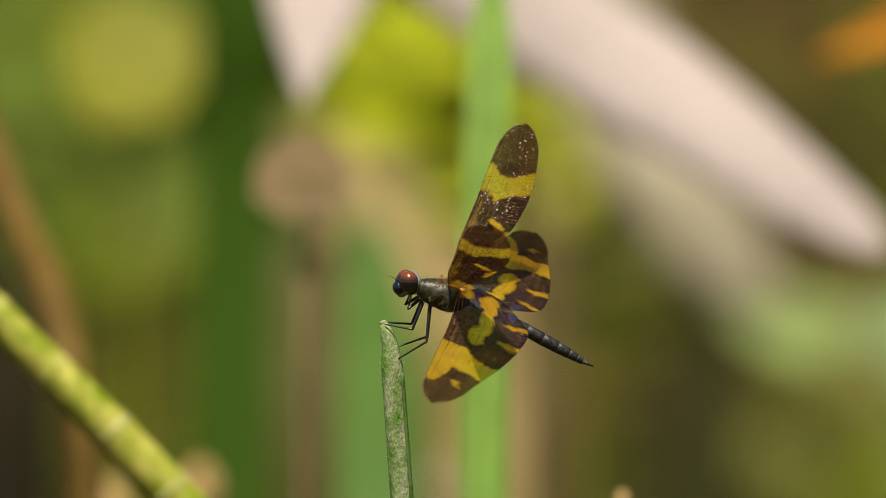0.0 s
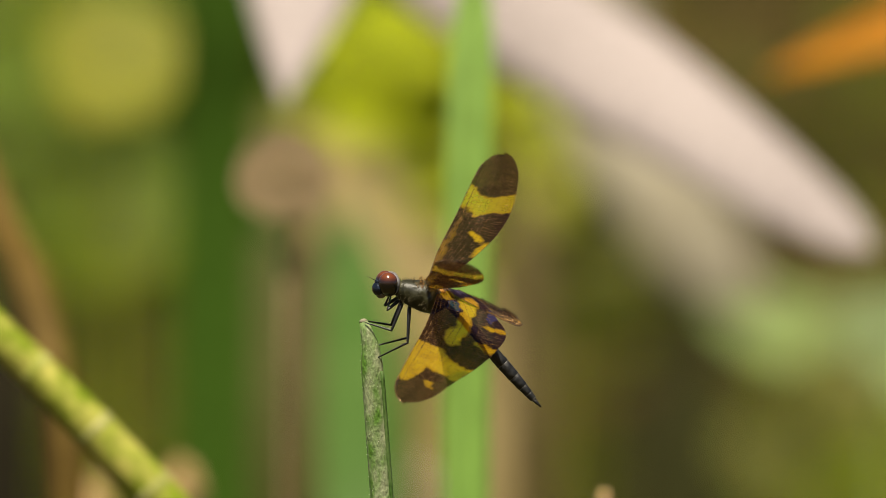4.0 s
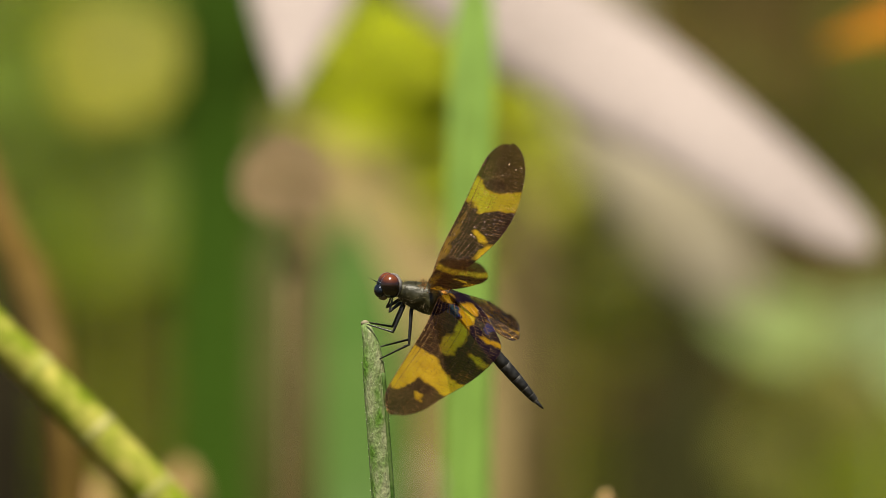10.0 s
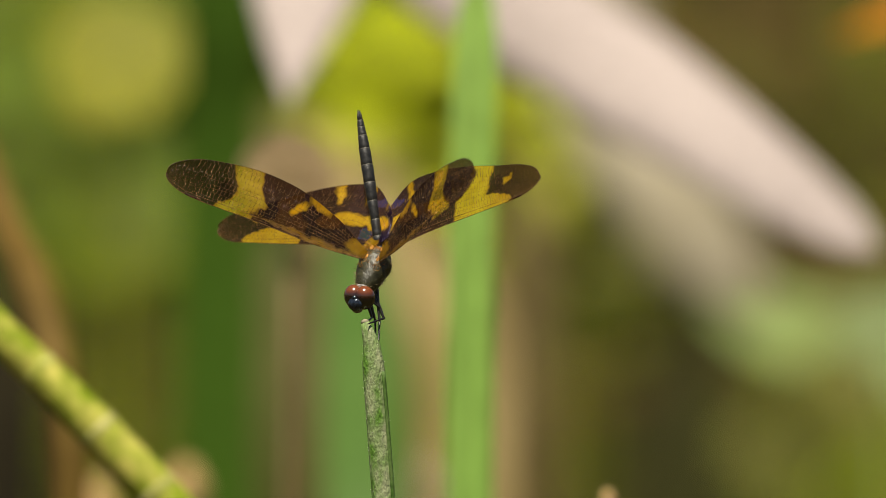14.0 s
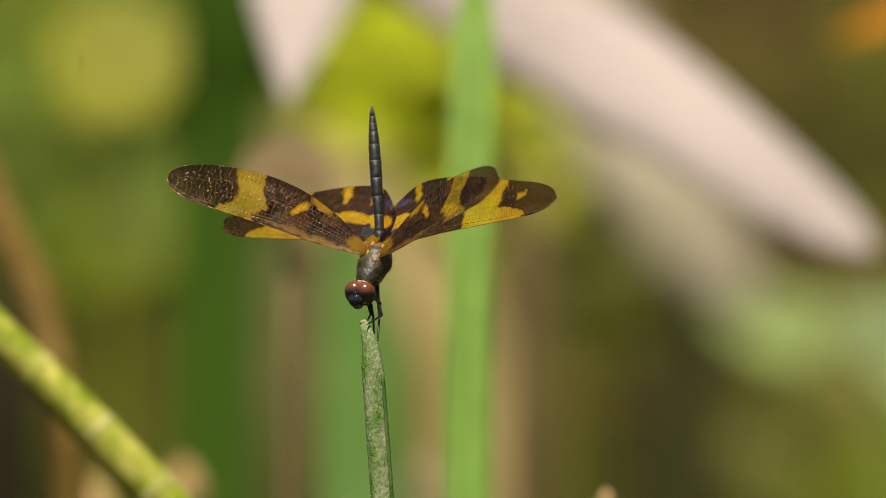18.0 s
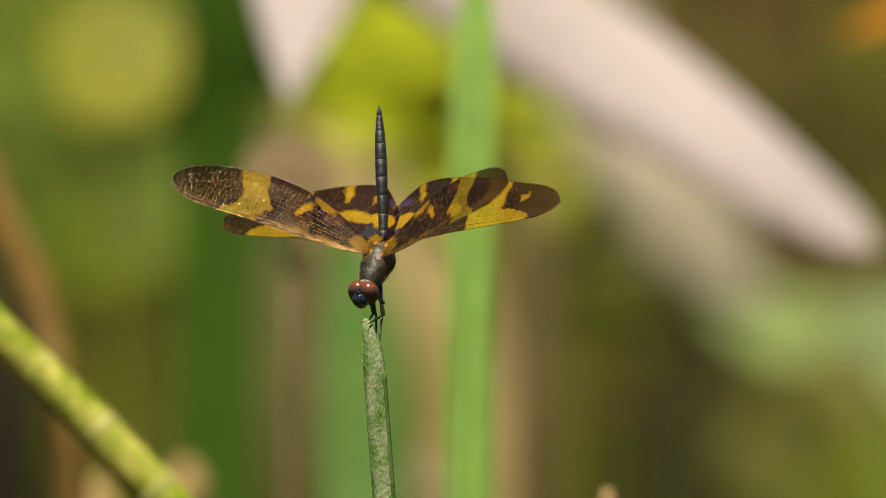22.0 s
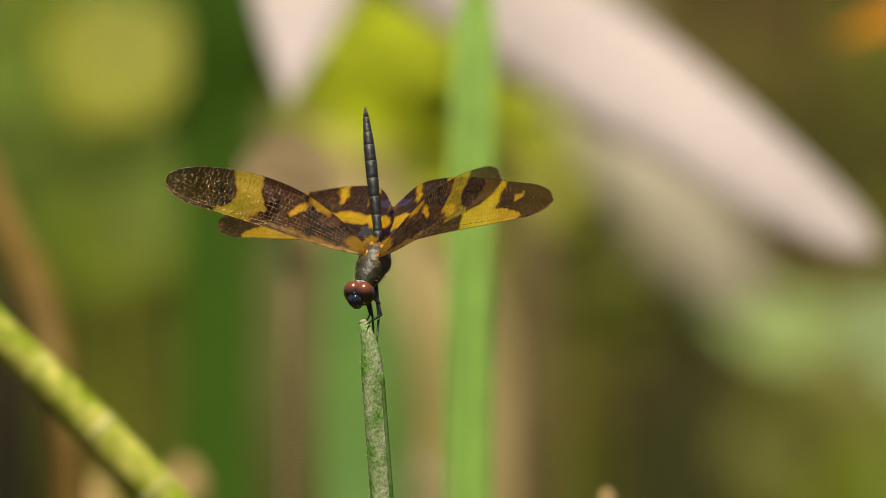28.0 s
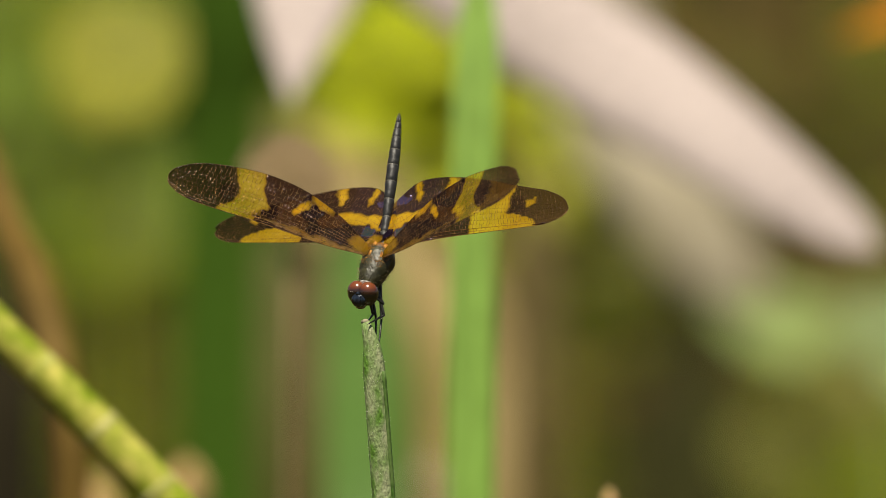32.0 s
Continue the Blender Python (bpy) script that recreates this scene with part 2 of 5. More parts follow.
reed([(-0.003, 0.31, -0.02), (0.003, 0.31, 0.2), (0.0044, 0.31, 0.4), (0.0051, 0.31, 0.58), (0.0060, 0.31, 0.63), (0.0070, 0.312, 0.665)], 0.0096, BLADE_GREEN,
     "upright light green reed leaf, flat and smooth", tip=0.17, n=60)
reed([(-0.074, 0.86, -0.02), (-0.069, 0.86, 0.2), (-0.0628, 0.86, 0.4), (-0.0592, 0.85, 0.6), (-0.0575, 0.84, 0.66), (-0.056, 0.83, 0.72)], 0.0195, BLADE_DEEP,
     "broad deep green reed leaf standing upright", tip=0.12, n=60)
reed([(-0.023, 0.55, -0.02), (-0.021, 0.62, 0.2), (-0.0205, 0.72, 0.4), (-0.0210, 0.82, 0.53), (-0.0225, 0.90, 0.585), (-0.027, 0.97, 0.613)], 0.0225, BLADE_MINT,
     "pale mint green reed leaf with a bent tip", tip=0.3, fold=0.03)
reed([(-0.082, 1.35, -0.02), (-0.075, 1.37, 0.2), (-0.068, 1.4, 0.4), (-0.0645, 1.4, 0.52), (-0.0635, 1.42, 0.60), (-0.063, 1.45, 0.65)], 0.016, BLADE_DEEP,
     "deep green reed leaf standing upright", tip=0.3)
# dead leaves, all fallen aslant
reed([(-0.60, 0.95, -0.02), (-0.55, 0.95, 0.5), (-0.38, 0.9, 0.80), (-0.2, 0.80, 0.795), (-0.1, 0.69, 0.736), (-0.03, 0.62, 0.690), (0.0147, 0.605, 0.6592), (0.0543, 0.59, 0.6330), (0.0905, 0.575, 0.6062), (0.101, 0.57, 0.5985)], 0.0305, STRAW_PALE,
     "broad pale pinkish dead reed leaf bent over aslant", "dead_reed", "dead reed", "dead reeds", side=(0.6, 0.45, 0.8), tip=0.26, n=120, fold=0.10, blunt=1.15)
reed([(-0.60, 0.65, -0.02), (-0.52, 0.65, 0.6), (-0.36, 0.64, 0.95), (-0.2, 0.625, 1.0), (-0.1, 0.635, 0.94), (-0.045, 0.60, 0.80), (-0.0305, 0.555, 0.715), (-0.0312, 0.528, 0.672), (-0.0355, 0.50, 0.6320)], 0.0305, STRAW_PALE,
     "pale dead reed leaf hanging with its tip down", "dead_reed", "dead reed", "dead reeds", side=(1, 0, 0.1), tip=0.115, foot=0.3, n=240, fold=0.06, blunt=1.25)
reed([(0.03, 1.55, -0.02), (0.022, 1.58, 0.25), (0.0115, 1.6, 0.44), (0.0085, 1.65, 0.555), (-0.004, 1.68, 0.586), (-0.03, 1.7, 0.612), (-0.058, 1.75, 0.645)], 0.026, STRAW_TAN,
     "tan dead reed leaf fallen aslant", "dead_reed", "dead reed", "dead reeds", side=(0.6, 0.45, 0.8), tip=0.12)
reed([(0.45, 1.7, -0.02), (0.40, 1.7, 0.5), (0.28, 1.65, 0.9), (0.10, 1.55, 0.95), (0.035, 1.48, 0.80), (0.048, 1.44, 0.67), (0.070, 1.42, 0.625), (0.100, 1.42, 0.578)], 0.036, STRAW_GREY,
     "greyish brown dead reed leaf bent over with its tip down", "dead_reed", "dead reed", "dead reeds", side=(0.6, 0.45, 0.8), tip=0.08, n=80)
reed([(0.55, 1.3, -0.02), (0.42, 1.4, 0.30), (0.27, 1.45, 0.50), (0.1437, 1.5, 0.564), (0.122, 1.5, 0.568), (0.10, 1.5, 0.576), (0.080, 1.5, 0.592)], 0.026, BLADE_SAGE,
     "pale mint green reed leaf bent over to the ground", side=(0.3, 0.5, 0.85), tip=0.2)
reed([(-0.115, 0.44, 0.655), (-0.0955, 0.4, 0.608), (-0.0885, 0.38, 0.596), (-0.0825, 0.36, 0.575), (-0.0790, 0.35, 0.55), (-0.076, 0.34, 0.40), (-0.074, 0.34, 0.2), (-0.074, 0.34, -0.02)], 0.0078, WITHERED,
     "narrow brown withered leaf arching downward", "withered_leaf", "leaf", "dead reeds", tip=0.2)


reed([(-0.058, 1.6, -0.02), (-0.056, 1.6, 0.3), (-0.0536, 1.6, 0.50), (-0.0530, 1.62, 0.57), (-0.0520, 1.64, 0.605)], 0.024, STRAW_UMBER,
     "brown dead reed leaf standing upright", "dead_reed", "dead reed", "dead reeds", tip=0.14, n=40)
reed([(0.030, 1.2, -0.02), (0.029, 1.2, 0.3), (0.0262, 1.2, 0.50), (0.0255, 1.22, 0.58), (0.0240, 1.24, 0.628)], 0.015, STRAW_UMBER,
     "brown dead reed leaf standing upright", "dead_reed", "dead reed", "dead reeds", tip=0.2, n=40)


def build_yellow_stem():
    root = thing("bent_stem", (-0.0003, 0.16, -0.0003), "arching yellow-green plant stem with pale swollen nodes", "plant stem")
    pts = [(0.0463, 0.0, -0.03), (0.0308, 0.0, 0.1461), (0.0102, 0.0, 0.3112), (-0.0166, 0.0, 0.4349), (-0.0362, 0.0, 0.5175), (-0.0491, 0.0, 0.5448), (-0.0555, 0.0, 0.5535), (-0.0605, 0.0, 0.5586), (-0.0655, 0.0, 0.5639), (-0.0708, 0.0, 0.5693), (-0.0762, 0.0, 0.5748), (-0.0837, 0.0, 0.5819), (-0.0882, 0.0, 0.5868), (-0.0953, 0.0, 0.5946), (-0.1136, 0.0, 0.6206)]
    path = curve(pts, 240)
    radii = [0.0046 * (1 - 0.35 * (i / 240) ** 3) for i in range(241)]
    part("stem", tube(bmesh.new(), path, radii, 12), STEM_YELLOW, root)
    last = 0.0
    for i in range(60, 232):
        if (path[i] - path[i - 1]).length and sum((path[j] - path[j - 1]).length for j in range(60, i + 1)) - last > 0.016 and path[i].z > 0.54:
            last = sum((path[j] - path[j - 1]).length for j in range(60, i + 1))
            way = (path[i + 1] - path[i - 1]).normalized() * 0.0011
            bm = tube(bmesh.new(), [path[i] + way * f for f in (-1, -0.6, 0, 0.6, 1)], [radii[i] * f for f in (0.97, 1.02, 1.05, 1.02, 0.97)], 12)
            part("node", bm, STEM_NODE, root, "pale swollen node")


build_yellow_stem()


def herb(x, y, height, leaves, mat, size, label, seed, facing=50, name="leafy_plant"):
    """A leafy plant: an upright stem and stalked broad leaves; facing: degrees by which a leaf tips over from level."""
    rnd = random.Random(seed)
    z = land(x, y) - 0.01
    root = thing(name, (x, y, z), label, "plant", "leafy plants on the bank")
    top = height - z
    path = curve([(0, 0, 0), (rnd.uniform(-.02, .02), 0.01, top * 0.5), (0, 0.012, top)], 12)
    part("stem", tube(bmesh.new(), path, [0.0016 * (1 - 0.7 * i / 12) for i in range(13)], 7), mat, root)
    shape = finish(round_leaf(1.0, 0.8), "leaf", mat)
    for k, (lx, lz) in enumerate(leaves):
        s = size * rnd.uniform(0.85, 1.15)
        out = 1 if lx >= 0 else -1
        turn = Euler((radians(facing + rnd.uniform(-14, 14)) * out, radians(rnd.uniform(-20, 20)), 0 if out > 0 else math.pi)).to_matrix().to_4x4()
        foot = Vector((lx - out * s * 0.5, rnd.uniform(-0.01, 0.01), lz - z))
        leaf = part("leaf", shape, mat, root, at=Matrix.Translation(foot) @ turn @ Matrix.Scale(s, 4))
        low = Vector((0, 0.01, min(top - 0.005, max(0.02, foot.z - abs(foot.x) - 0.01))))
        part("leaf_stalk", tube(bmesh.new(), [low, low.lerp(foot, 0.6) + Vector((0, 0, 0.003)), foot], [0.0011, 0.0009, 0.0008], 5), mat, root)
    return root


herb(-0.005, 1.3, 0.67, [(-0.008, 0.672), (0.008, 0.652), (0.0, 0.632), (-0.016, 0.655), (-0.022, 0.638), (0.012, 0.675), (0.002, 0.66), (-0.012, 0.64), (0.006, 0.64), (-0.026, 0.665), (-0.03, 0.65), (0.004, 0.618)], LEAF_LIME, 0.026, "bright lime green leafy plant in full sun", 2)
herb(-0.022, 1.8, 0.52, [(-0.004, 0.522), (0.006, 0.517)], STRAW_GREY, 0.026, "withered greyish brown leafy plant", 4)
herb(0.125, 1.7, 0.53, [(-0.006, 0.545), (0.006, 0.535)], LEAF_OLIVE, 0.02, "olive green leafy plant", 5)
herb(0.05, 2.6, 0.62, [(-0.02, 0.60), (0.01, 0.58), (0.03, 0.60), (0.0, 0.62), (-0.03, 0.575), (0.015, 0.56)], LEAF_OLIVE, 0.045, "olive green leafy plant", 6)
herb(0.19, 2.6, 0.56, [(-0.03, 0.53), (0.01, 0.51), (0.03, 0.53), (0.0, 0.55), (-0.05, 0.50), (-0.02, 0.49)], LEAF_GREEN, 0.04, "fresh green leafy plant in full sun", 7)
herb(0.11, 3.0, 0.54, [(-0.03, 0.50), (0.01, 0.48), (0.03, 0.50), (0.0, 0.52), (-0.05, 0.47), (0.05, 0.52)], LEAF_OLIVE, 0.045, "olive green leafy plant", 8)
herb(0.032, 1.9, 0.66, [(-0.006, 0.665), (0.006, 0.65), (-0.004, 0.635), (0.008, 0.62), (0.0, 0.605), (0.018, 0.605), (0.012, 0.64)], LEAF_LIME, 0.026, "bright lime green leafy plant in full sun", 16)
herb(0.045, 1.6, 0.66, [(-0.006, 0.665), (0.006, 0.65), (-0.004, 0.635), (0.008, 0.62), (0.012, 0.64), (-0.012, 0.62), (0.016, 0.625), (0.0, 0.605)], LEAF_YELLOW, 0.027, "yellow-green leafy plant in full sun", 18)
herb(0.062, 2.1, 0.66, [(-0.02, 0.668), (-0.006, 0.65), (-0.016, 0.63), (0.008, 0.63), (-0.026, 0.615), (0.0, 0.612), (-0.03, 0.645), (0.012, 0.608)], LEAF_GREEN, 0.032, "fresh green leafy plant in full sun", 21)
def broad_leaf(x, y, z, size, mat, label, seed):
    """One round leaf facing the light on a thin stalk from the ground; its middle at x, y, z."""
    rnd = random.Random(700 + seed)
    foot = land(x, y) - 0.01
    root = thing("round_leaf_plant", (x, y, foot), label, "plant", "round leaves behind the perch")
    bm = bmesh.new()
    rings, sides = 7, 28
    lean = Euler((radians(52 + rnd.uniform(-5, 5)), radians(rnd.uniform(-6, 6)), 0)).to_matrix()
    rows = []
    for i in range(rings + 1):
        f = i / rings
        row = []
        for j in range(sides):
            a = 2 * math.pi * j / sides
            r = size / 2 * f * (1 + 0.05 * math.sin(3 * a + seed) + 0.03 * math.sin(7 * a + 2 * seed) - 0.16 * math.exp(-((a - 4.71) / 0.25) ** 2) * f)
            p = Vector((r * math.cos(a), r * math.sin(a) * 1.18, size * (0.05 * f * f + 0.012 * math.cos(9 * a) * f)))
            row.append(bm.verts.new(lean @ p + Vector((0, 0, z - foot))))
        rows.append(row)
    for a, b in zip(rows[1:], rows[2:]):
        for j in range(sides):
            bm.faces.new((a[j], a[(j + 1) % sides], b[(j + 1) % sides], b[j]))
    hub = bm.verts.new(lean @ Vector((0, 0, 0)) + Vector((0, 0, z - foot)))
    for j in range(sides):
        bm.faces.new((hub, rows[1][j], rows[1][(j + 1) % sides]))
        bm.verts.remove(rows[0][j])
    bmesh.ops.solidify(bm, geom=bm.faces[:], thickness=0.0005)
    part("leaf", bm, mat, root)
    low = lean @ Vector((0, -size * 0.1, 0)) + Vector((0, 0, z - foot))
    part("leaf_stalk", tube(bmesh.new(), curve([(rnd.uniform(-0.02, 0.02), 0.02, 0), (0, 0.015, (z - foot) * 0.6), low], 12), [0.0012 - 0.00004 * i for i in range(13)], 6), mat, root)
    for k in range(7):
        a = math.pi / 2 + (k - 3) * 0.62
        tip = lean @ Vector((size * 0.44 * math.cos(a), size * 0.44 * math.sin(a) * 1.18, size * 0.045)) + Vector((0, 0, z - foot))
        part("leaf_vein", tube(bmesh.new(), [low, low.lerp(tip, 0.5), tip], [0.0007, 0.0005, 0.0002], 4), mat, root)


broad_leaf(-0.0885, 0.95, 0.6493, 0.0391, LEAF_YELLOW, "round yellow-green leaf on a thin stalk in full sun", 1)
broad_leaf(-0.1014, 1.30, 0.6022, 0.0386, LEAF_GREEN, "round fresh green leaf on a thin stalk", 2)
broad_leaf(-0.1263, 1.50, 0.6772, 0.0257, LEAF_GREEN, "round fresh green leaf on a thin stalk", 3)
broad_leaf(-0.0342, 0.42, 0.6149, 0.0212, LEAF_BUFF, "round withered buff leaf on a thin stalk", 4)
broad_leaf(0.1207, 1.00, 0.5768, 0.0243, LEAF_SAGE, "round pale sage green leaf on a thin stalk", 5)
broad_leaf(0.1221, 1.50, 0.5448, 0.0220, LEAF_OLIVE, "round olive leaf on a thin stalk", 6)
broad_leaf(0.0598, 1.90, 0.5940, 0.0391, LEAF_OLIVE, "round olive leaf on a thin stalk", 7)
broad_leaf(0.0527, 1.70, 0.6051, 0.0428, LEAF_MOSS, "round moss green leaf on a thin stalk", 9)
broad_leaf(0.1255, 1.40, 0.5540, 0.0338, LEAF_MOSS, "round moss green leaf on a thin stalk", 10)
broad_leaf(0.1172, 1.80, 0.5262, 0.0340, LEAF_MOSS, "round moss green leaf on a thin stalk", 11)
broad_leaf(0.0361, 2.00, 0.6403, 0.0338, LEAF_MOSS, "round moss green leaf on a thin stalk", 12)
broad_leaf(-0.0395, 1.90, 0.6230, 0.0400, STRAW_TAN, "round withered tan leaf on a thin stalk", 8)
for k in range(26):
    rnd = random.Random(900 + k)
    y = rnd.uniform(2.4, 3.4)
    x = rnd.uniform(-0.20, -0.045) * (1.8 + y) / 4.4
    herb(x, y, rnd.uniform(0.62, 0.74), [(rnd.uniform(-.04, .04), rnd.uniform(0.59, 0.74)) for j in range(8)],
         LEAF_DEEP, 0.05, "deep green leafy plant", 930 + k)
for k in range(34):
    rnd = random.Random(50 + k)
    y = rnd.uniform(3.0, 6.0)
    x = rnd.uniform(-0.34, 0.34)
    dry = rnd.random() < 0.3
    herb(x, y, rnd.uniform(0.45, 0.85), [(rnd.uniform(-.05, .05), rnd.uniform(0.35, 0.85)) for j in range(9)],
         STRAW_BROWN if dry else LEAF_OLIVE, 0.06, "withered brown leafy plant" if dry else "olive green leafy plant", 80 + k)


for k in range(30):
    rnd = random.Random(300 + k)
    x, y = rnd.choice((-1, 1)) * rnd.uniform(0.6, 2.2), rnd.uniform(1.0, 7.0)
    dry = rnd.random() < 0.4
    top = land(x, y) + rnd.uniform(0.35, 0.7)
    herb(x, y, top, [(rnd.uniform(-.05, .05), top - rnd.uniform(0.0, 0.3)) for j in range(8)],
         STRAW_BROWN if dry else LEAF_OLIVE, 0.06, "withered brown leafy plant" if dry else "olive green leafy plant", 400 + k)


def tussock(x, y, top, width, label, seed, mat=GAP_BROWN):
    """A dark mound with short dead stubble, made up to fill a shaded gap."""
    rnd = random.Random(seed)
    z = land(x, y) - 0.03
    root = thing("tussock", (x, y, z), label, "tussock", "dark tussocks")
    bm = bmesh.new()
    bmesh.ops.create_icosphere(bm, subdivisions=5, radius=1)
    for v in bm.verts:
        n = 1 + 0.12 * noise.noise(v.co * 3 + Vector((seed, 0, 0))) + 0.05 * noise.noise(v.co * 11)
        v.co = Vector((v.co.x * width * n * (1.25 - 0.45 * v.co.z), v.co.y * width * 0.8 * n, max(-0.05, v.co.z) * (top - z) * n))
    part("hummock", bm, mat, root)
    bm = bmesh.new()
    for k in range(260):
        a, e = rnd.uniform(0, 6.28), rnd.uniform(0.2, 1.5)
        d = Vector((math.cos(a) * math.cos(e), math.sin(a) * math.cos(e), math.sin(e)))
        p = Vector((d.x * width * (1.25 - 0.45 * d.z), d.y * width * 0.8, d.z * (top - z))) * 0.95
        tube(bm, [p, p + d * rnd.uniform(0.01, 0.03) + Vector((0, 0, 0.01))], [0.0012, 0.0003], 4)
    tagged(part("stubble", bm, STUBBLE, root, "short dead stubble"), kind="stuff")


# Added mound: its dark colour gives the shade at the lower left.
tussock(-0.185, 1.9, 0.585, 0.10, "added dark mound standing in for a shaded gap", 2)
# Added mound: puts the shade between the plants, lower right, into its colour.
tussock(0.092, 2.3, 0.552, 0.085, "added dark olive mound standing in for a shaded gap", 5, GAP_OLIVE)


def twig(x, y, top, size, label):
    """A dry upright twig that ends in a small pale bud."""
    z = land(x, y) - 0.02
    root = thing("dry_twig", (x, y, z), label, "twig", "dry twigs")
    h = top - z
    part("stalk", tube(bmesh.new(), curve([(0.01, 0, 0), (0.004, 0, h * 0.5), (0, 0, h)], 10), [0.0012 * (1 - 0.05 * i) for i in range(11)], 6), STRAW_BROWN, root)
    bud = [Vector((0, 0, h + size * f)) for f in (-0.6, -0.3, 0.1, 0.5, 0.8)]
    part("bud", tube(bmesh.new(), bud, [size * f for f in (0.25, 0.5, 0.55, 0.35, 0.08)], 9), BUD, root, "pale dry bud")


twig(-0.0830, 0.6, 0.5375, 0.0095, "dry brown twig with a pale bud")
twig(-0.0612, 0.6, 0.5420, 0.0095, "dry brown twig with a pale bud")
twig(0.0320, 0.2, 0.5505, 0.0024, "dry brown twig with a pale bud")


def build_orange_leaf():
    """A withered leaf at the end of a long arching stalk; it sways in the wind about its foot."""
    k = 1.131
    root = thing("withered_plant", (0.456 * k, 0.70, 0.6 - 0.6 * k), "withered orange leaf on a thin arching straw", "withered plant")
    straw = curve([(x * k, 0, z * k) for x, z in ((0.02, -0.03), (0.0, 0.3), (-0.10, 0.55), (-0.22, 0.672), (-0.30, 0.665))], 30)
    part("straw", tube(bmesh.new(), straw, [0.0016 * (1 - 0.5 * i / 30) for i in range(31)], 7), STRAW_BROWN, root)
    part("leaf", blade([(x * k, y, z * k) for x, y, z in ((-0.29, 0, 0.667), (-0.32, -0.002, 0.661), (-0.345, -0.002, 0.654), (-0.371, 0, 0.646))], 0.0140, (0.2, 0.5, 1), 0.5, 0.5, 16), ORANGE, root, "orange withered leaf")
    return root


orange = build_orange_leaf()


# ---- the perch ----
def build_perch():
    root = thing("perch_stem", (0, 0, 0), "upright mottled green plant stem with a pale cut tip", "plant stem")
    heights = [-0.03 + 0.53 * i / 20 for i in range(20)] + [0.50 + 0.0868 * i / 60 for i in range(61)]
    path, radii = [], []
    for z in heights:
        d = 0.5868 - z                      # metres below the tip
        path.append(Vector((-0.0139 + 0.0009 * min(1, d / 0.004) + 0.076 * d - 0.055 * d * d, 0.03 * d * d, z)))
        radii.append(0.00075 + 0.0012 * min(1, d / 0.0075) ** 0.8 + 0.0003 * min(1, d / 0.15))
    bm = bmesh.new()
    tube(bm, path, radii, 18, 0.75)
    part("stem", bm, PERCH, root)
    bm = bmesh.new()
    tube(bm, [(-0.0139, 0, 0.5866), (-0.0139, 0, 0.5871), (-0.01392, 0, 0.5874)], [0.00075, 0.0007, 0.0003], 12, 0.75)
    part("cut_tip", bm, PERCH_CUT, root, "pale dry tip")
    rib = [p + Vector((r * 0.86, -r * 0.42, 0)) for p, r in zip(path, radii)]
    part("edge_rib", tube(bmesh.new(), rib[20:-6], [r * 0.2 for r in radii[20:-6]], 8), PERCH_RIB, root, "darker green rib along the stem")
    rnd = random.Random(3)
    bm = bmesh.new()
    for k in range(420):
        z = 0.50 + 0.085 * rnd.random()
        i = min(range(len(path)), key=lambda j: abs(path[j].z - z))
        a = rnd.uniform(0, 6.283)
        r = radii[i]
        n = Vector((math.cos(a), 0.75 * math.sin(a), rnd.uniform(-0.6, 0.2)))
        p = path[i] + Vector((math.cos(a) * r, math.sin(a) * r * 0.75, z - path[i].z))
        tube(bm, [p - n * 0.0001, p + n * rnd.uniform(0.0001, 0.00032)], [0.00005, 0.00001], 3)
    tagged(part("fine_hairs", bm, HAIR, root, "short pale hairs"), kind="stuff")
    return root


perch = build_perch()


# ---- the dragonfly: x forward, y to its left, z its back; origin in the thorax ----
MM = 0.001



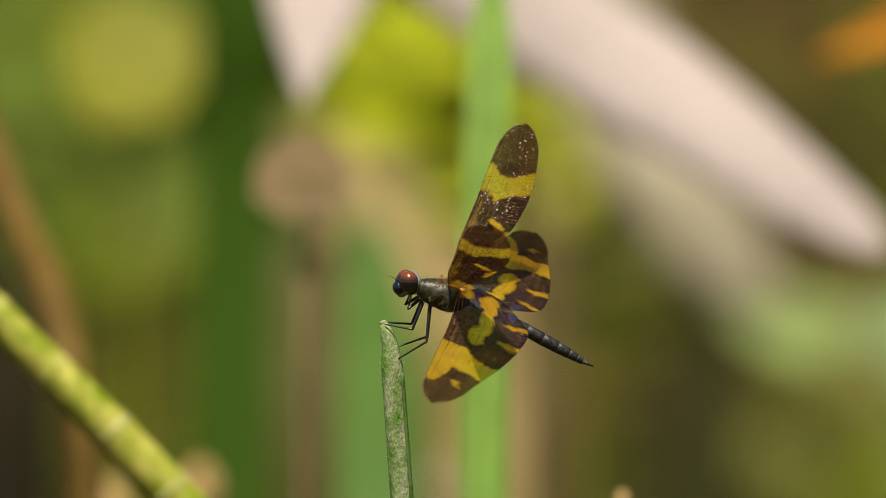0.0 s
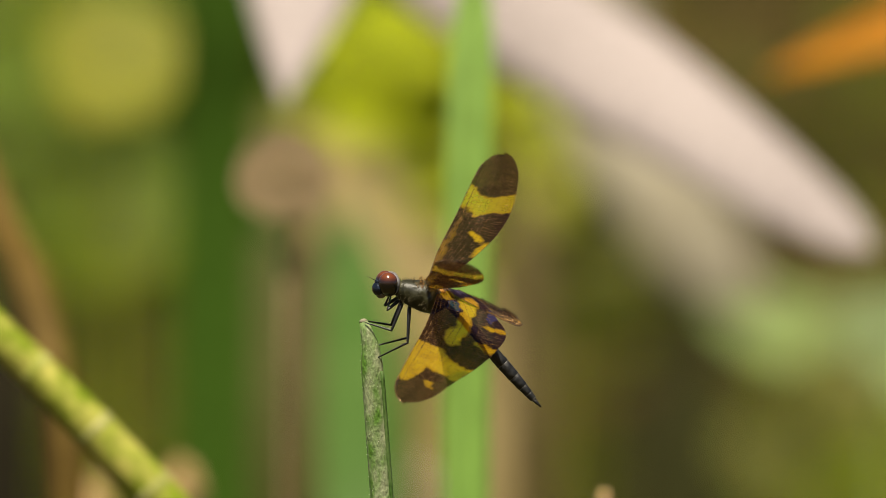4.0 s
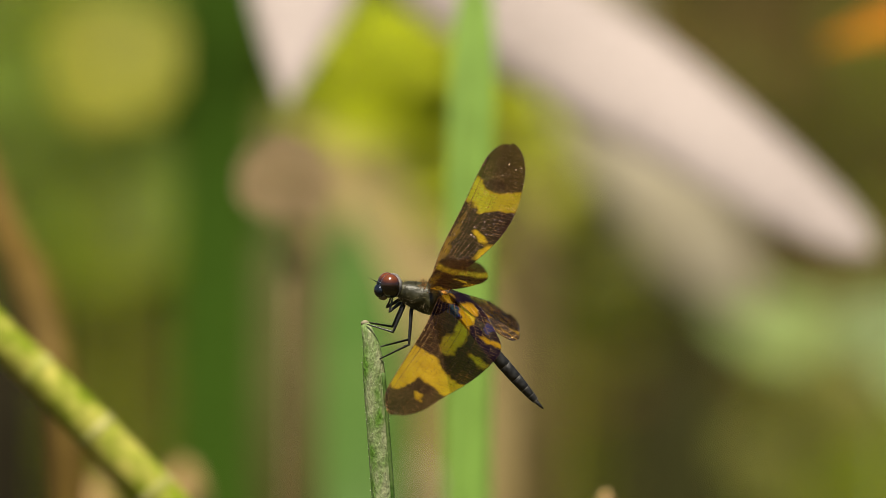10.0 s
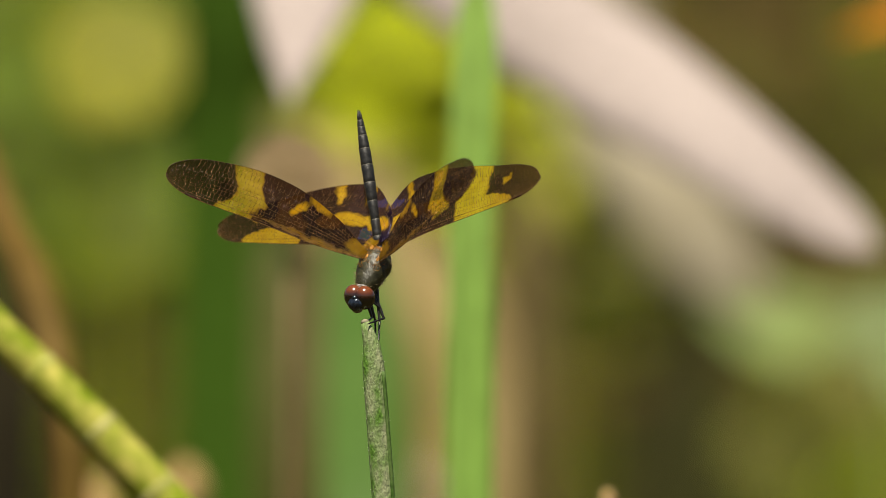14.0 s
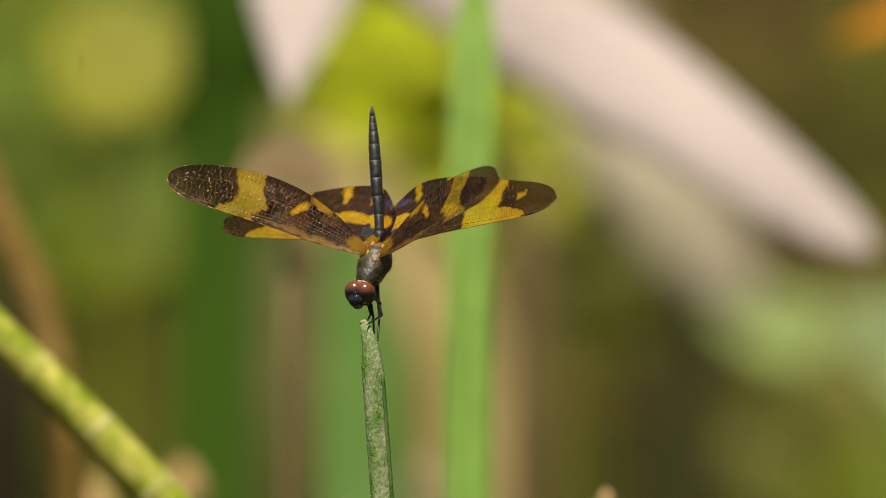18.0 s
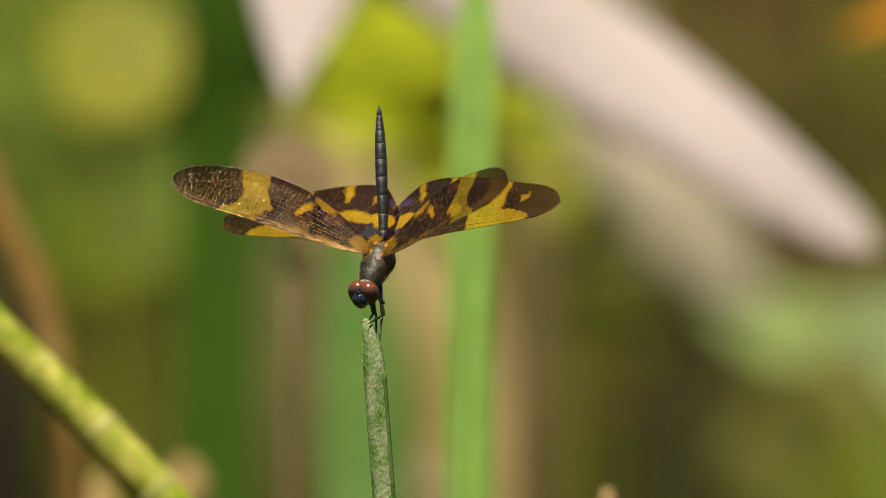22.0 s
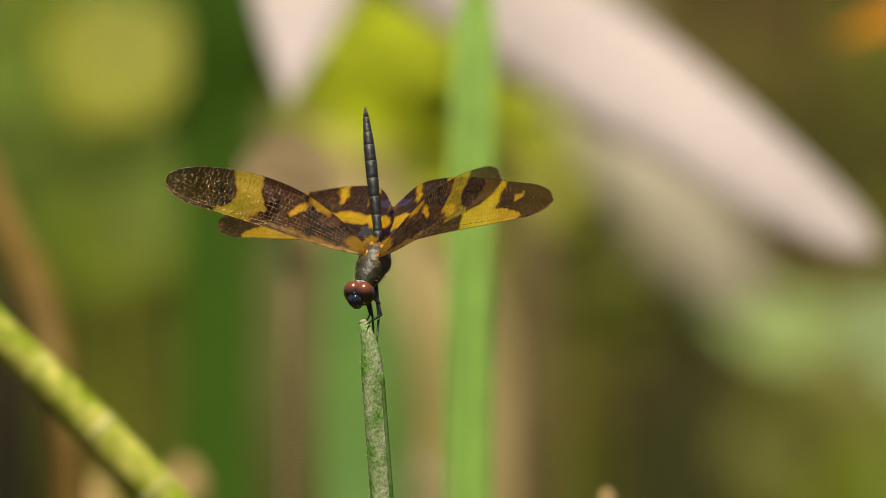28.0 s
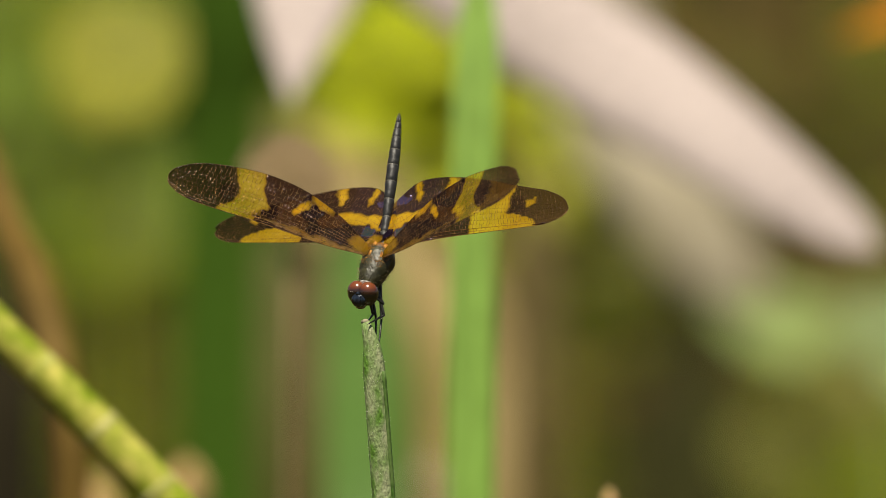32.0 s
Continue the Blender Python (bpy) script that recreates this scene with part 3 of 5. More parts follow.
def wing_paint(kind, x, y):
    """Markings of a wing at x millimetres along it and y across it (0 near the leading edge, less towards the trailing edge):
    dark, smoky tip, blue sheen, clearness of the yellow."""
    length = FORE_L if kind == "fore" else HIND_L
    seed = 1.0 if kind == "fore" else 7.0
    wob = 1.1 * noise.noise(Vector((x * 0.28, y * 0.28, seed))) + 0.55 * noise.noise(Vector((x * 0.8, y * 0.9, seed + 3))) + 0.3 * noise.noise(Vector((x * 2.0, y * 2.2, seed + 5)))
    wab = 0.8 * noise.noise(Vector((x * 0.3, y * 0.3, seed + 20))) + 0.45 * noise.noise(Vector((x * 0.9, y * 0.8, seed + 23)))
    px, py = x + wob, y + wab

    def soft(d, f=1.2 if kind == "fore" else 1.7):
        return max(0.0, min(1.0, 0.5 + d * f))

    def oval(cu, cy, ru, ry, lean=0.0):
        """An oval patch round (cu of the length, cy mm); lean turns it."""
        dx, dy = px - cu * length, py - cy
        dx -= lean * dy
        return soft((1 - math.hypot(dx / (ru * length), dy / ry)) * min(ru * length, ry))

    def edge(table):
        """How far the point lies beyond a boundary given as (y, u) stops."""
        u = float(np.interp(-py, [a for a, b in table], [b for a, b in table]))
        return px - u * length

    if kind == "fore":
        inner = edge([(-3, 0.575), (0, 0.55), (1.2, 0.525), (2.5, 0.56), (4, 0.575), (6.5, 0.60)])
        outer = edge([(-3, 0.745), (-1, 0.72), (0.5, 0.665), (2.5, 0.655), (4, 0.695), (6.5, 0.735)])
        dark = soft(-inner)
        dark *= 1 - 0.75 * oval(0.29, -5.8, 0.055, 1.4, -0.5)                     # yellow on the trailing edge
        dark *= 1 - 0.85 * oval(0.37, -3.2, 0.032, 1.3, 0.6)               # short bar in the middle
        dark *= 1 - 0.55 * oval(0.045, -0.9, 0.05, 1.4)                      # amber foot
        dark *= 1 - 0.3 * oval(0.2, 1.2, 0.2, 0.45, 4.0)                   # amber glint behind the leading edge
        spot = oval(0.72, -0.9, 0.04, 1.5)
        tip = soft(outer)
        return max(dark, 0.75 * spot), tip, 0.10 * dark + 0.10 * soft(px - 0.9 * length), soft(inner) * (1 - tip)
    inner = edge([(-3, 0.45), (0, 0.45), (2.8, 0.47), (4.7, 0.545), (6, 0.55), (8.8, 0.58), (12, 0.60)])
    outer = edge([(-3, 0.84), (-1, 0.80), (0.8, 0.71), (1.7, 0.665), (4.5, 0.68), (7.5, 0.725), (12, 0.78)])
    dark = soft(-inner)
    dark *= 1 - oval(0.33, -4.7, 0.085, 1.75, 0.3)                          # broad yellow bar, outer part
    dark *= 1 - oval(0.15, -5.6, 0.15, 1.15, 0.0)                           # its narrow inner part
    dark *= 1 - oval(0.03, -5.3, 0.06, 1.7, 0.0)
    dark *= 1 - oval(0.365, -10.4, 0.032, 2.0, -0.25)                       # slits on the trailing edge
    dark *= 1 - 0.9 * oval(0.175, -11.4, 0.017, 2.2, -0.1)
    dark *= 1 - 0.7 * oval(0.03, -10.6, 0.012, 1.6, 0.3)
    dark *= 1 - 0.5 * oval(0.01, -0.9, 0.03, 1.4)
    spot = oval(0.73, -2.6, 0.05, 2.0)
    tip = soft(outer) * (1 - 0.8 * oval(0.80, -2.9, 0.018, 0.55))
    sheen = dark * (0.22 + 0.25 * soft(0.3 * length - px, 0.25))
    sheen = max(sheen, 0.76 * dark * oval(0.055, -9.9, 0.075, 1.5, 0.2), 0.95 * dark * oval(0.075, -2.9, 0.06, 1.2, 0.0))
    return max(dark, 0.7 * spot), tip, min(1, sheen), 0.35 * soft(inner) * (1 - tip)


def wing_material():
    m, nt, p, out = material("wing_membrane")
    at = nt.nodes.new("ShaderNodeAttribute")
    at.attribute_name = "paint"
    sep = nt.nodes.new("ShaderNodeSeparateColor")
    nt.links.new(at.outputs["Color"], sep.inputs[0])
    co = nt.nodes.new("ShaderNodeTexCoord")
    rows = nt.nodes.new("ShaderNodeAttribute")
    rows.attribute_name = "cells"
    cell = node(nt, "ShaderNodeTexVoronoi", Scale=1.0, Randomness=0.75)
    cell.voronoi_dimensions = "2D"
    nt.links.new(rows.outputs["Vector"], cell.inputs["Vector"])
    grain = node(nt, "ShaderNodeTexNoise", Scale=400.0, Detail=3.0)
    nt.links.new(co.outputs["Object"], grain.inputs["Vector"])
    amber = ramp(nt, grain.outputs[0], [(0.3, (0.66, 0.34, 0.004)), (0.7, (0.88, 0.53, 0.014))])
    smoke = ramp(nt, grain.outputs[0], [(0.3, (0.012, 0.007, 0.006)), (0.7, (0.032, 0.017, 0.011))])
    black = ramp(nt, grain.outputs[0], [(0.3, (0.007, 0.003, 0.004)), (0.7, (0.018, 0.007, 0.008))])

    def mix(f, a, b):
        n = nt.nodes.new("ShaderNodeMix")
        n.data_type = "RGBA"
        nt.links.new(f, n.inputs[0])
        nt.links.new(a, n.inputs[6])
        nt.links.new(b, n.inputs[7])
        return n.outputs[2]

    thin = ramp(nt, grain.outputs[0], [(0.3, (0.42, 0.31, 0.010)), (0.7, (0.56, 0.42, 0.025))])
    colour = mix(sep.outputs[0], mix(sep.outputs[1], mix(at.outputs["Alpha"], amber, thin), smoke), black)
    blue = ramp(nt, sep.outputs[2], [(0.5, (0.020, 0.014, 0.045)), (0.78, (0.036, 0.036, 0.14)), (1.0, (0.010, 0.050, 0.042))])
    mark = ramp(nt, sep.outputs[2], [(0.35, (0.0, 0.0, 0.0)), (0.85, (1.0, 1.0, 1.0))])
    colour = mix(mark, colour, blue)
    nt.links.new(colour, p.inputs["Base Color"])
    gloss = ramp(nt, sep.outputs[2], [(0.0, (1.0, 0.66, 0.42)), (0.3, (0.85, 0.62, 0.95)), (0.7, (0.35, 0.42, 1.0)), (1.0, (0.45, 0.6, 1.0))])
    nt.links.new(gloss, p.inputs["Specular Tint"])
    level = nt.nodes.new("ShaderNodeMapRange")
    level.inputs["To Min"].default_value, level.inputs["To Max"].default_value = 0.06, 0.8
    nt.links.new(sep.outputs[2], level.inputs[0])
    nt.links.new(level.outputs[0], p.inputs["Specular IOR Level"])
    p.inputs["Roughness"].default_value = 0.13
    # each cell between the veins is a small dome with its own slight tilt
    dome = nt.nodes.new("ShaderNodeMath")
    dome.operation = "POWER"
    dome.inputs[1].default_value = 2.0
    nt.links.new(cell.outputs["Distance"], dome.inputs[0])
    swell = node(nt, "ShaderNodeBump", Strength=1.0, Distance=0.00010)
    swell.invert = True
    nt.links.new(dome.outputs[0], swell.inputs["Height"])
    off = nt.nodes.new("ShaderNodeVectorMath")
    off.operation = "SUBTRACT"
    off.inputs[1].default_value = (0.5, 0.5, 0.5)
    nt.links.new(cell.outputs["Color"], off.inputs[0])
    big = nt.nodes.new("ShaderNodeVectorMath")
    big.operation = "SCALE"
    big.inputs["Scale"].default_value = 0.34
    nt.links.new(off.outputs[0], big.inputs[0])
    add = nt.nodes.new("ShaderNodeVectorMath")
    nt.links.new(swell.outputs[0], add.inputs[0])
    nt.links.new(big.outputs[0], add.inputs[1])
    unit = nt.nodes.new("ShaderNodeVectorMath")
    unit.operation = "NORMALIZE"
    nt.links.new(add.outputs[0], unit.inputs[0])
    nt.links.new(unit.outputs[0], p.inputs["Normal"])
    tr = nt.nodes.new("ShaderNodeBsdfTranslucent")
    nt.links.new(colour, tr.inputs[0])
    m1 = nt.nodes.new("ShaderNodeMixShader")
    m1.inputs[0].default_value = 0.5
    nt.links.new(p.outputs[0], m1.inputs[1])
    nt.links.new(tr.outputs[0], m1.inputs[2])
    # the stained membrane lets light pass in its own tint
    amber_glass, smoke_glass, dark_glass = nt.nodes.new("ShaderNodeRGB"), nt.nodes.new("ShaderNodeRGB"), nt.nodes.new("ShaderNodeRGB")
    amber_glass.outputs[0].default_value = (1.0, 0.82, 0.26, 1)
    smoke_glass.outputs[0].default_value = (0.60, 0.44, 0.30, 1)
    dark_glass.outputs[0].default_value = (0.55, 0.34, 0.22, 1)
    clear = nt.nodes.new("ShaderNodeBsdfTransparent")
    nt.links.new(mix(sep.outputs[0], mix(sep.outputs[1], amber_glass.outputs[0], smoke_glass.outputs[0]), dark_glass.outputs[0]), clear.inputs[0])

    def amount(yellow, smoky, dark, clearer):
        """How much passes straight through: by marking, and more where the yellow is thin."""
        a, b, c = (nt.nodes.new("ShaderNodeMix") for k in range(3))
        for n, f, top in ((a, at.outputs["Alpha"], clearer), (b, sep.outputs[1], smoky), (c, sep.outputs[0], dark)):
            nt.links.new(f, n.inputs[0])
            n.inputs[3].default_value = top
        a.inputs[2].default_value = yellow
        nt.links.new(a.outputs[0], b.inputs[2])
        nt.links.new(b.outputs[0], c.inputs[2])
        return c.outputs[0]

    m2 = nt.nodes.new("ShaderNodeMixShader")
    nt.links.new(amount(0.48, 0.27, 0.14, 0.55), m2.inputs[0])
    nt.links.new(m1.outputs[0], m2.inputs[1])
    nt.links.new(clear.outputs[0], m2.inputs[2])
    nt.links.new(m2.outputs[0], out.inputs[0])
    return m


WING = wing_material()
VEIN = plain("wing_vein", (0.10, 0.05, 0.018), (0.42, 0.24, 0.08), 900, 0.2, metal=0.55, coat=0.5)
VEIN.node_tree.nodes["Principled BSDF"].inputs["Specular IOR Level"].default_value = 1.0
VEIN.node_tree.nodes["Principled BSDF"].inputs["Specular Tint"].default_value = (1.0, 0.78, 0.5, 1)
VEIN_DARK = plain("wing_edge", (0.04, 0.018, 0.01), (0.10, 0.045, 0.015), 900, 0.25, coat=0.3)
SHELL = plain("dark_shell", (0.007, 0.007, 0.007), (0.026, 0.025, 0.023), 1500, 0.5, bump=0.5, distance=0.0002, coat=0.0)
THORAX = plain("olive_black_thorax", (0.016, 0.016, 0.005), (0.045, 0.041, 0.014), 900, 0.45, bump=0.8, distance=0.0003, coat=0.0)
RING = plain("segment_ring", (0.10, 0.095, 0.08), (0.18, 0.17, 0.14), 1500, 0.4)
LEG = plain("black_leg", (0.008, 0.008, 0.008), (0.02, 0.018, 0.016), 1500, 0.3)
FUZZ = plain("amber_fuzz", (0.34, 0.13, 0.010), (0.60, 0.27, 0.025), 900, 0.6)
SADDLE = plain("rusty_back", (0.04, 0.020, 0.006), (0.28, 0.12, 0.015), 700, 0.5, bump=0.8, distance=0.0003)
HAIRS = plain("grey_body_hair", (0.10, 0.075, 0.035), (0.22, 0.17, 0.09), 900, 0.5)
FACE = plain("steel_blue_face", (0.006, 0.009, 0.016), (0.03, 0.04, 0.06), 1200, 0.14, metal=0.4, coat=0.4)
MOUTH = plain("tan_mouth", (0.10, 0.075, 0.04), (0.26, 0.20, 0.11), 1200, 0.4)
GREY = plain("grey_rear_of_eye", (0.13, 0.12, 0.115), (0.40, 0.38, 0.36), 1200, 0.35)


def eye_material():
    m, nt, p, out = material("compound_eye")
    co = nt.nodes.new("ShaderNodeTexCoord")
    sep = nt.nodes.new("ShaderNodeSeparateXYZ")
    nt.links.new(co.outputs["Object"], sep.inputs[0])
    mr = nt.nodes.new("ShaderNodeMapRange")
    mr.inputs["From Min"].default_value, mr.inputs["From Max"].default_value = 0.0000, 0.0021
    nt.links.new(sep.outputs["Z"], mr.inputs[0])
    nt.links.new(ramp(nt, mr.outputs[0], [(0.2, (0.008, 0.006, 0.005)), (0.45, (0.035, 0.012, 0.006)), (0.8, (0.16, 0.042, 0.010))]), p.inputs["Base Color"])
    p.inputs["Roughness"].default_value = 0.16
    p.inputs["Coat Weight"].default_value = 0.9
    p.inputs["Coat Roughness"].default_value = 0.2
    return m


EYE_SKIN = eye_material()

FORE_L, HIND_L = 38.5, 34.5
FORE_LEAD = [(0, 0.7), (0.2, 1.8), (0.5, 2.3), (0.8, 3.0), (1, 3.1)]
FORE_TRAIL = [(0, -0.9), (0.08, -2.4), (0.2, -4.5), (0.4, -6.5), (0.6, -6.7), (0.8, -5.2), (1, -2.8)]
HIND_LEAD = [(0, 0.6), (0.3, 0.8), (0.6, 1.9), (0.85, 2.7), (1, 2.9)]
HIND_TRAIL = [(0, -2.7), (0.03, -7.0), (0.1, -10.2), (0.2, -13.0), (0.35, -12.4), (0.55, -9.9), (0.75, -6.5), (1, -2.8)]


def along(table, u):
    """Smooth value of a table of (u, value) at u."""
    for i, ((a, p), (b, q)) in enumerate(zip(table, table[1:])):
        if u <= b:
            o = table[max(i - 1, 0)]
            r = table[min(i + 2, len(table) - 1)]
            f = (u - a) / (b - a)
            m0 = (q - o[1]) / max(1e-6, b - o[0]) * (b - a)
            m1 = (r[1] - p) / max(1e-6, r[0] - a) * (b - a)
            return (2 * f ** 3 - 3 * f * f + 1) * p + (f ** 3 - 2 * f * f + f) * m0 + (3 * f * f - 2 * f ** 3) * q + (f ** 3 - f * f) * m1
    return table[-1][1]


def wing_point(kind, u, v):
    lead, trail, length = (FORE_LEAD, FORE_TRAIL, FORE_L) if kind == "fore" else (HIND_LEAD, HIND_TRAIL, HIND_L)
    round_from = 0.84
    f = max(0.0, (u - round_from) / (1 - round_from))
    s = u if f == 0 else round_from + (1 - round_from) * math.sin(f * math.pi / 2)
    a, b = along(lead, s), along(trail, s)
    mid, close = (a + b) / 2, math.cos(f * math.pi / 2) ** 0.85 if f < 1 else 0.0
    y = mid + (a + (b - a) * v - mid) * close
    z = 0.16 * math.sin(v * 9) * (1 - 0.6 * v) * min(1, u * 6) - 0.9 * (v - 0.2) ** 2 * min(1, u * 3) + 0.5 * u * u
    x = length * s - (2.4 * v ** 1.3 * (1 - s) ** 4 if kind == "hind" else 0)
    return Vector((x, y, z))


def build_wing(kind, side, root):
    """side 1: left wing, its leading edge to +y of the wing's own space; -1: right wing, mirrored."""
    nu, nv = 170, 60
    verts, faces, paint = [], [], []
    for i in range(nu + 1):
        for j in range(nv + 1):
            u, v = i / nu, j / nv
            p = wing_point(kind, u, v)
            verts.append((p.x * MM, p.y * MM * side, p.z * MM))
            paint.append(wing_paint(kind, p.x, p.y))
    for i in range(nu):
        for j in range(nv):
            k = i * (nv + 1) + j
            q = (k, k + nv + 1, k + nv + 2, k + 1)
            faces.append(q if side < 0 else q[::-1])
    me = bpy.data.meshes.new(kind + "wing")
    me.from_pydata(verts, [], faces)
    grid = me.attributes.new("cells", "FLOAT_VECTOR", "POINT")
    grid.data.foreach_set("vector", [c for i in range(nu + 1) for j in range(nv + 1) for c in (54 * i / nu, (12 if kind == "fore" else 19) * j / nv, 0.0)])
    attr = me.color_attributes.new("paint", "FLOAT_COLOR", "POINT")
    attr.data.foreach_set("color", [c for row in paint for c in row])
    for poly in me.polygons:
        poly.use_smooth = True
    me.materials.append(WING)
    ob = part(kind + "wing", me, WING, root, "amber and dark brown banded translucent wing")
    bm = bmesh.new()
    rnd = random.Random(11 if kind == "fore" else 12)

    def vein(points, r, sides=4):
        tube(bm, [Vector((p.x, p.y * side, p.z + 0.02)) * MM for p in points], [r * MM * (1 - 0.5 * k / len(points)) for k in range(len(points))], sides)

    lines = [0.0, 0.045, 0.10, 0.17, 0.25, 0.34, 0.43, 0.53, 0.63, 0.74, 0.86]
    fade = [1.0, 0.55, 1.0, 1.0, 0.98, 0.96, 0.94, 0.9, 0.85, 0.78, 0.65]

    def line(v, end, s):
        """A lengthwise vein's chord position at span s: the veins sweep back towards the trailing edge."""
        return min(1.0, v + 0.10 * (1 - end * 0.6) * s * s * (v > 0.2) + 0.018 * math.sin(s * 12 + v * 17) * (v > 0.15) * min(1, s * 3))

    for v, end in zip(lines, fade):
        vein([wing_point(kind, end * i / 36, line(v, end, i / 36)) for i in range(1, 37)], 0.10 if v < 0.12 else 0.05)
    broad = 1.0 if kind == "fore" else 1.15
    for k, (a, b) in enumerate(zip(lines, lines[1:] + [0.985])):
        count = int((30, 34, 46, 50, 50, 50, 48, 48, 46, 44, 42)[k] * broad)
        ea, eb = fade[k], fade[min(k + 1, len(fade) - 1)]
        for c in range(count):
            u = (c + rnd.uniform(0.25, 0.75)) / count * 0.93 + 0.035
            slant = rnd.uniform(-0.005, 0.005)
            vein([wing_point(kind, u, line(a, ea, min(1, u / ea))), wing_point(kind, u + slant, line(b, eb, min(1, (u + slant) / eb)))], 0.048, 4)
    part("vein_network", bm, VEIN, ob, "fine amber veins")
    bm = bmesh.new()
    rim = [wing_point(kind, i / 60, 0) for i in range(2, 61)] + [wing_point(kind, i / 60, 1) for i in range(60, 0, -1)]
    vein(rim, 0.07)
    part("wing_edge", bm, VEIN_DARK, ob, "thin dark wing edge")
    bm = bmesh.new()
    spot = [wing_point(kind, 0.80 + 0.07 * i / 6, 0.03) for i in range(7)]
    tube(bm, [Vector((p.x, p.y * side, p.z)) * MM for p in spot], [0.1 * MM] + [0.24 * MM] * 5 + [0.1 * MM], 6, 0.5)
    part("wing_spot", bm, VEIN_DARK, ob, "small black spot near the wing tip")
    return ob


def ball(bm, centre, radii, segments=24, rings=16):
    m = Matrix.Translation(Vector(centre) * MM) @ Matrix.Diagonal((*[r * MM for r in radii], 1))
    bmesh.ops.create_uvsphere(bm, u_segments=segments, v_segments=rings, radius=1, matrix=m)
    return bm


def hairs(bm, points, length, rnd, radius=0.035):
    for p, n in points:
        n = (n + Vector((rnd.uniform(-.4, .4), rnd.uniform(-.4, .4), rnd.uniform(-.4, .4)))).normalized()
        tube(bm, [p * MM, (p + n * length * rnd.uniform(0.6, 1.2)) * MM], [radius * MM, 0.006 * MM], 3)
    return bm


HIPS = {"front": (3.3, 0.8, -1.9), "mid": (2.6, 1.0, -2.2), "hind": (1.2, 1.0, -2.5)}
BONES = {"front": (3.0, 3.2), "mid": (5.2, 4.6), "hind": (6.6, 6.4)}


def build_dragonfly():
    root = thing("dragonfly", (0, 0, 0), "dark dragonfly with amber and brown banded wings on a stem tip", "dragonfly")
    rnd = random.Random(21)
    made = {"root": root}
    # thorax
    bm = bmesh.new()
    n = 20
    path, radii = [], []
    def girth(s):
        """Half height of the thorax, from its neck (0) to its rear (1)."""
        return along([(0, 1.0), (0.12, 1.75), (0.3, 2.35), (0.55, 2.85), (0.75, 2.9), (0.9, 2.2), (1, 1.35)], s)

    for i in range(n + 1):
        s = i / n
        path.append((4.4 * MM - 9.4 * MM * s, 0, (0.1 - 0.25 * math.sin(math.pi * s)) * MM))
        radii.append(MM * girth(s))
    tube(bm, path, radii, 28, 1.0)
    for v in bm.verts:      # seams between the side plates, a flat back
        x, y, z = v.co / MM
        v.co.y *= 1 + 0.05 * math.sin(x * 2.3 + z * 1.1)
        if z > 1.7:
            v.co.z = (1.7 + (z - 1.7) * 0.75) * MM
    part("thorax", bm, THORAX, root, "olive black thorax")
    pts = []
    for k in range(480):
        x, a = rnd.uniform(-4, 4), rnd.uniform(0, 6.28)
        r = girth((4.4 - x) / 9.4)
        nrm = Vector((0.25, math.cos(a), math.sin(a)))
        pts.append((Vector((x, 0.97 * r * math.cos(a), -0.05 + 0.95 * r * math.sin(a))), nrm))
    tagged(part("thorax_hairs", hairs(bmesh.new(), pts, 0.75, rnd), HAIRS, root, "fine greyish hairs"), kind="stuff")
    for x, y, z, r in ((-1.6, 1.0, 2.1, 0.75), (-1.6, -1.0, 2.1, 0.75), (-3.6, 1.0, 1.9, 0.75), (-3.6, -1.0, 1.9, 0.75)):
        part("wing_hinge", ball(bmesh.new(), (x, y, z), (r * 1.0, r * 0.55, r * 0.5), 12, 8), FUZZ, root, "amber wing root")
    part("saddle", ball(bmesh.new(), (-1.9, 0, 1.55), (2.7, 1.95, 0.9), 22, 14), SADDLE, root, "rusty amber back between the wings")
    pts = [(Vector((rnd.uniform(-4.4, 0.8), rnd.choice((-1, 1)) * rnd.uniform(0.2, 2.2), rnd.uniform(1.6, 2.4))), Vector((rnd.uniform(-.5, .5), rnd.uniform(-1, 1), 0.9))) for k in range(320)]
    tagged(part("wing_root_hairs", hairs(bmesh.new(), pts, 0.9, rnd), FUZZ, root, "amber hairs at the wing roots"), kind="stuff")
    # head
    head = new("head", finish(ball(bmesh.new(), (0, 0, 0), (1.6, 1.7, 1.6)), "head", GREY))
    head.parent = root
    tagged(head, "dark head with large brown eyes")
    for side in (1, -1):
        part("eye", ball(bmesh.new(), (0, 0, 0), (1.8, 1.9, 2.2), 32, 24), EYE_SKIN, head, "glossy reddish brown compound eye",
             at=Matrix.Translation((0.0, 0.98 * side * MM, 0.15 * MM)) @ Euler((radians(-10 * side), 0, radians(14 * side))).to_matrix().to_4x4())
    part("eye_rim", tube(bmesh.new(), [Vector((x, 0, 0.1)) * MM for x in (-2.15, -1.75, -1.2, -0.75, -0.6)], [1.1 * MM, 1.8 * MM, 2.1 * MM, 2.2 * MM, 2.0 * MM], 28, 1.12), GREY, head, "pale grey rim behind the eyes")
    part("face", ball(bmesh.new(), (1.75, 0, -0.55), (1.0, 1.4, 1.25), 20, 14), FACE, head, "shiny steel blue face")
    part("mouth", ball(bmesh.new(), (1.2, 0, -1.6), (0.9, 1.05, 0.75), 16, 10), MOUTH, head, "pale tan mouth")
    part("brow", ball(bmesh.new(), (1.75, 0, 0.75), (0.45, 0.45, 0.4), 14, 10), FACE, head)
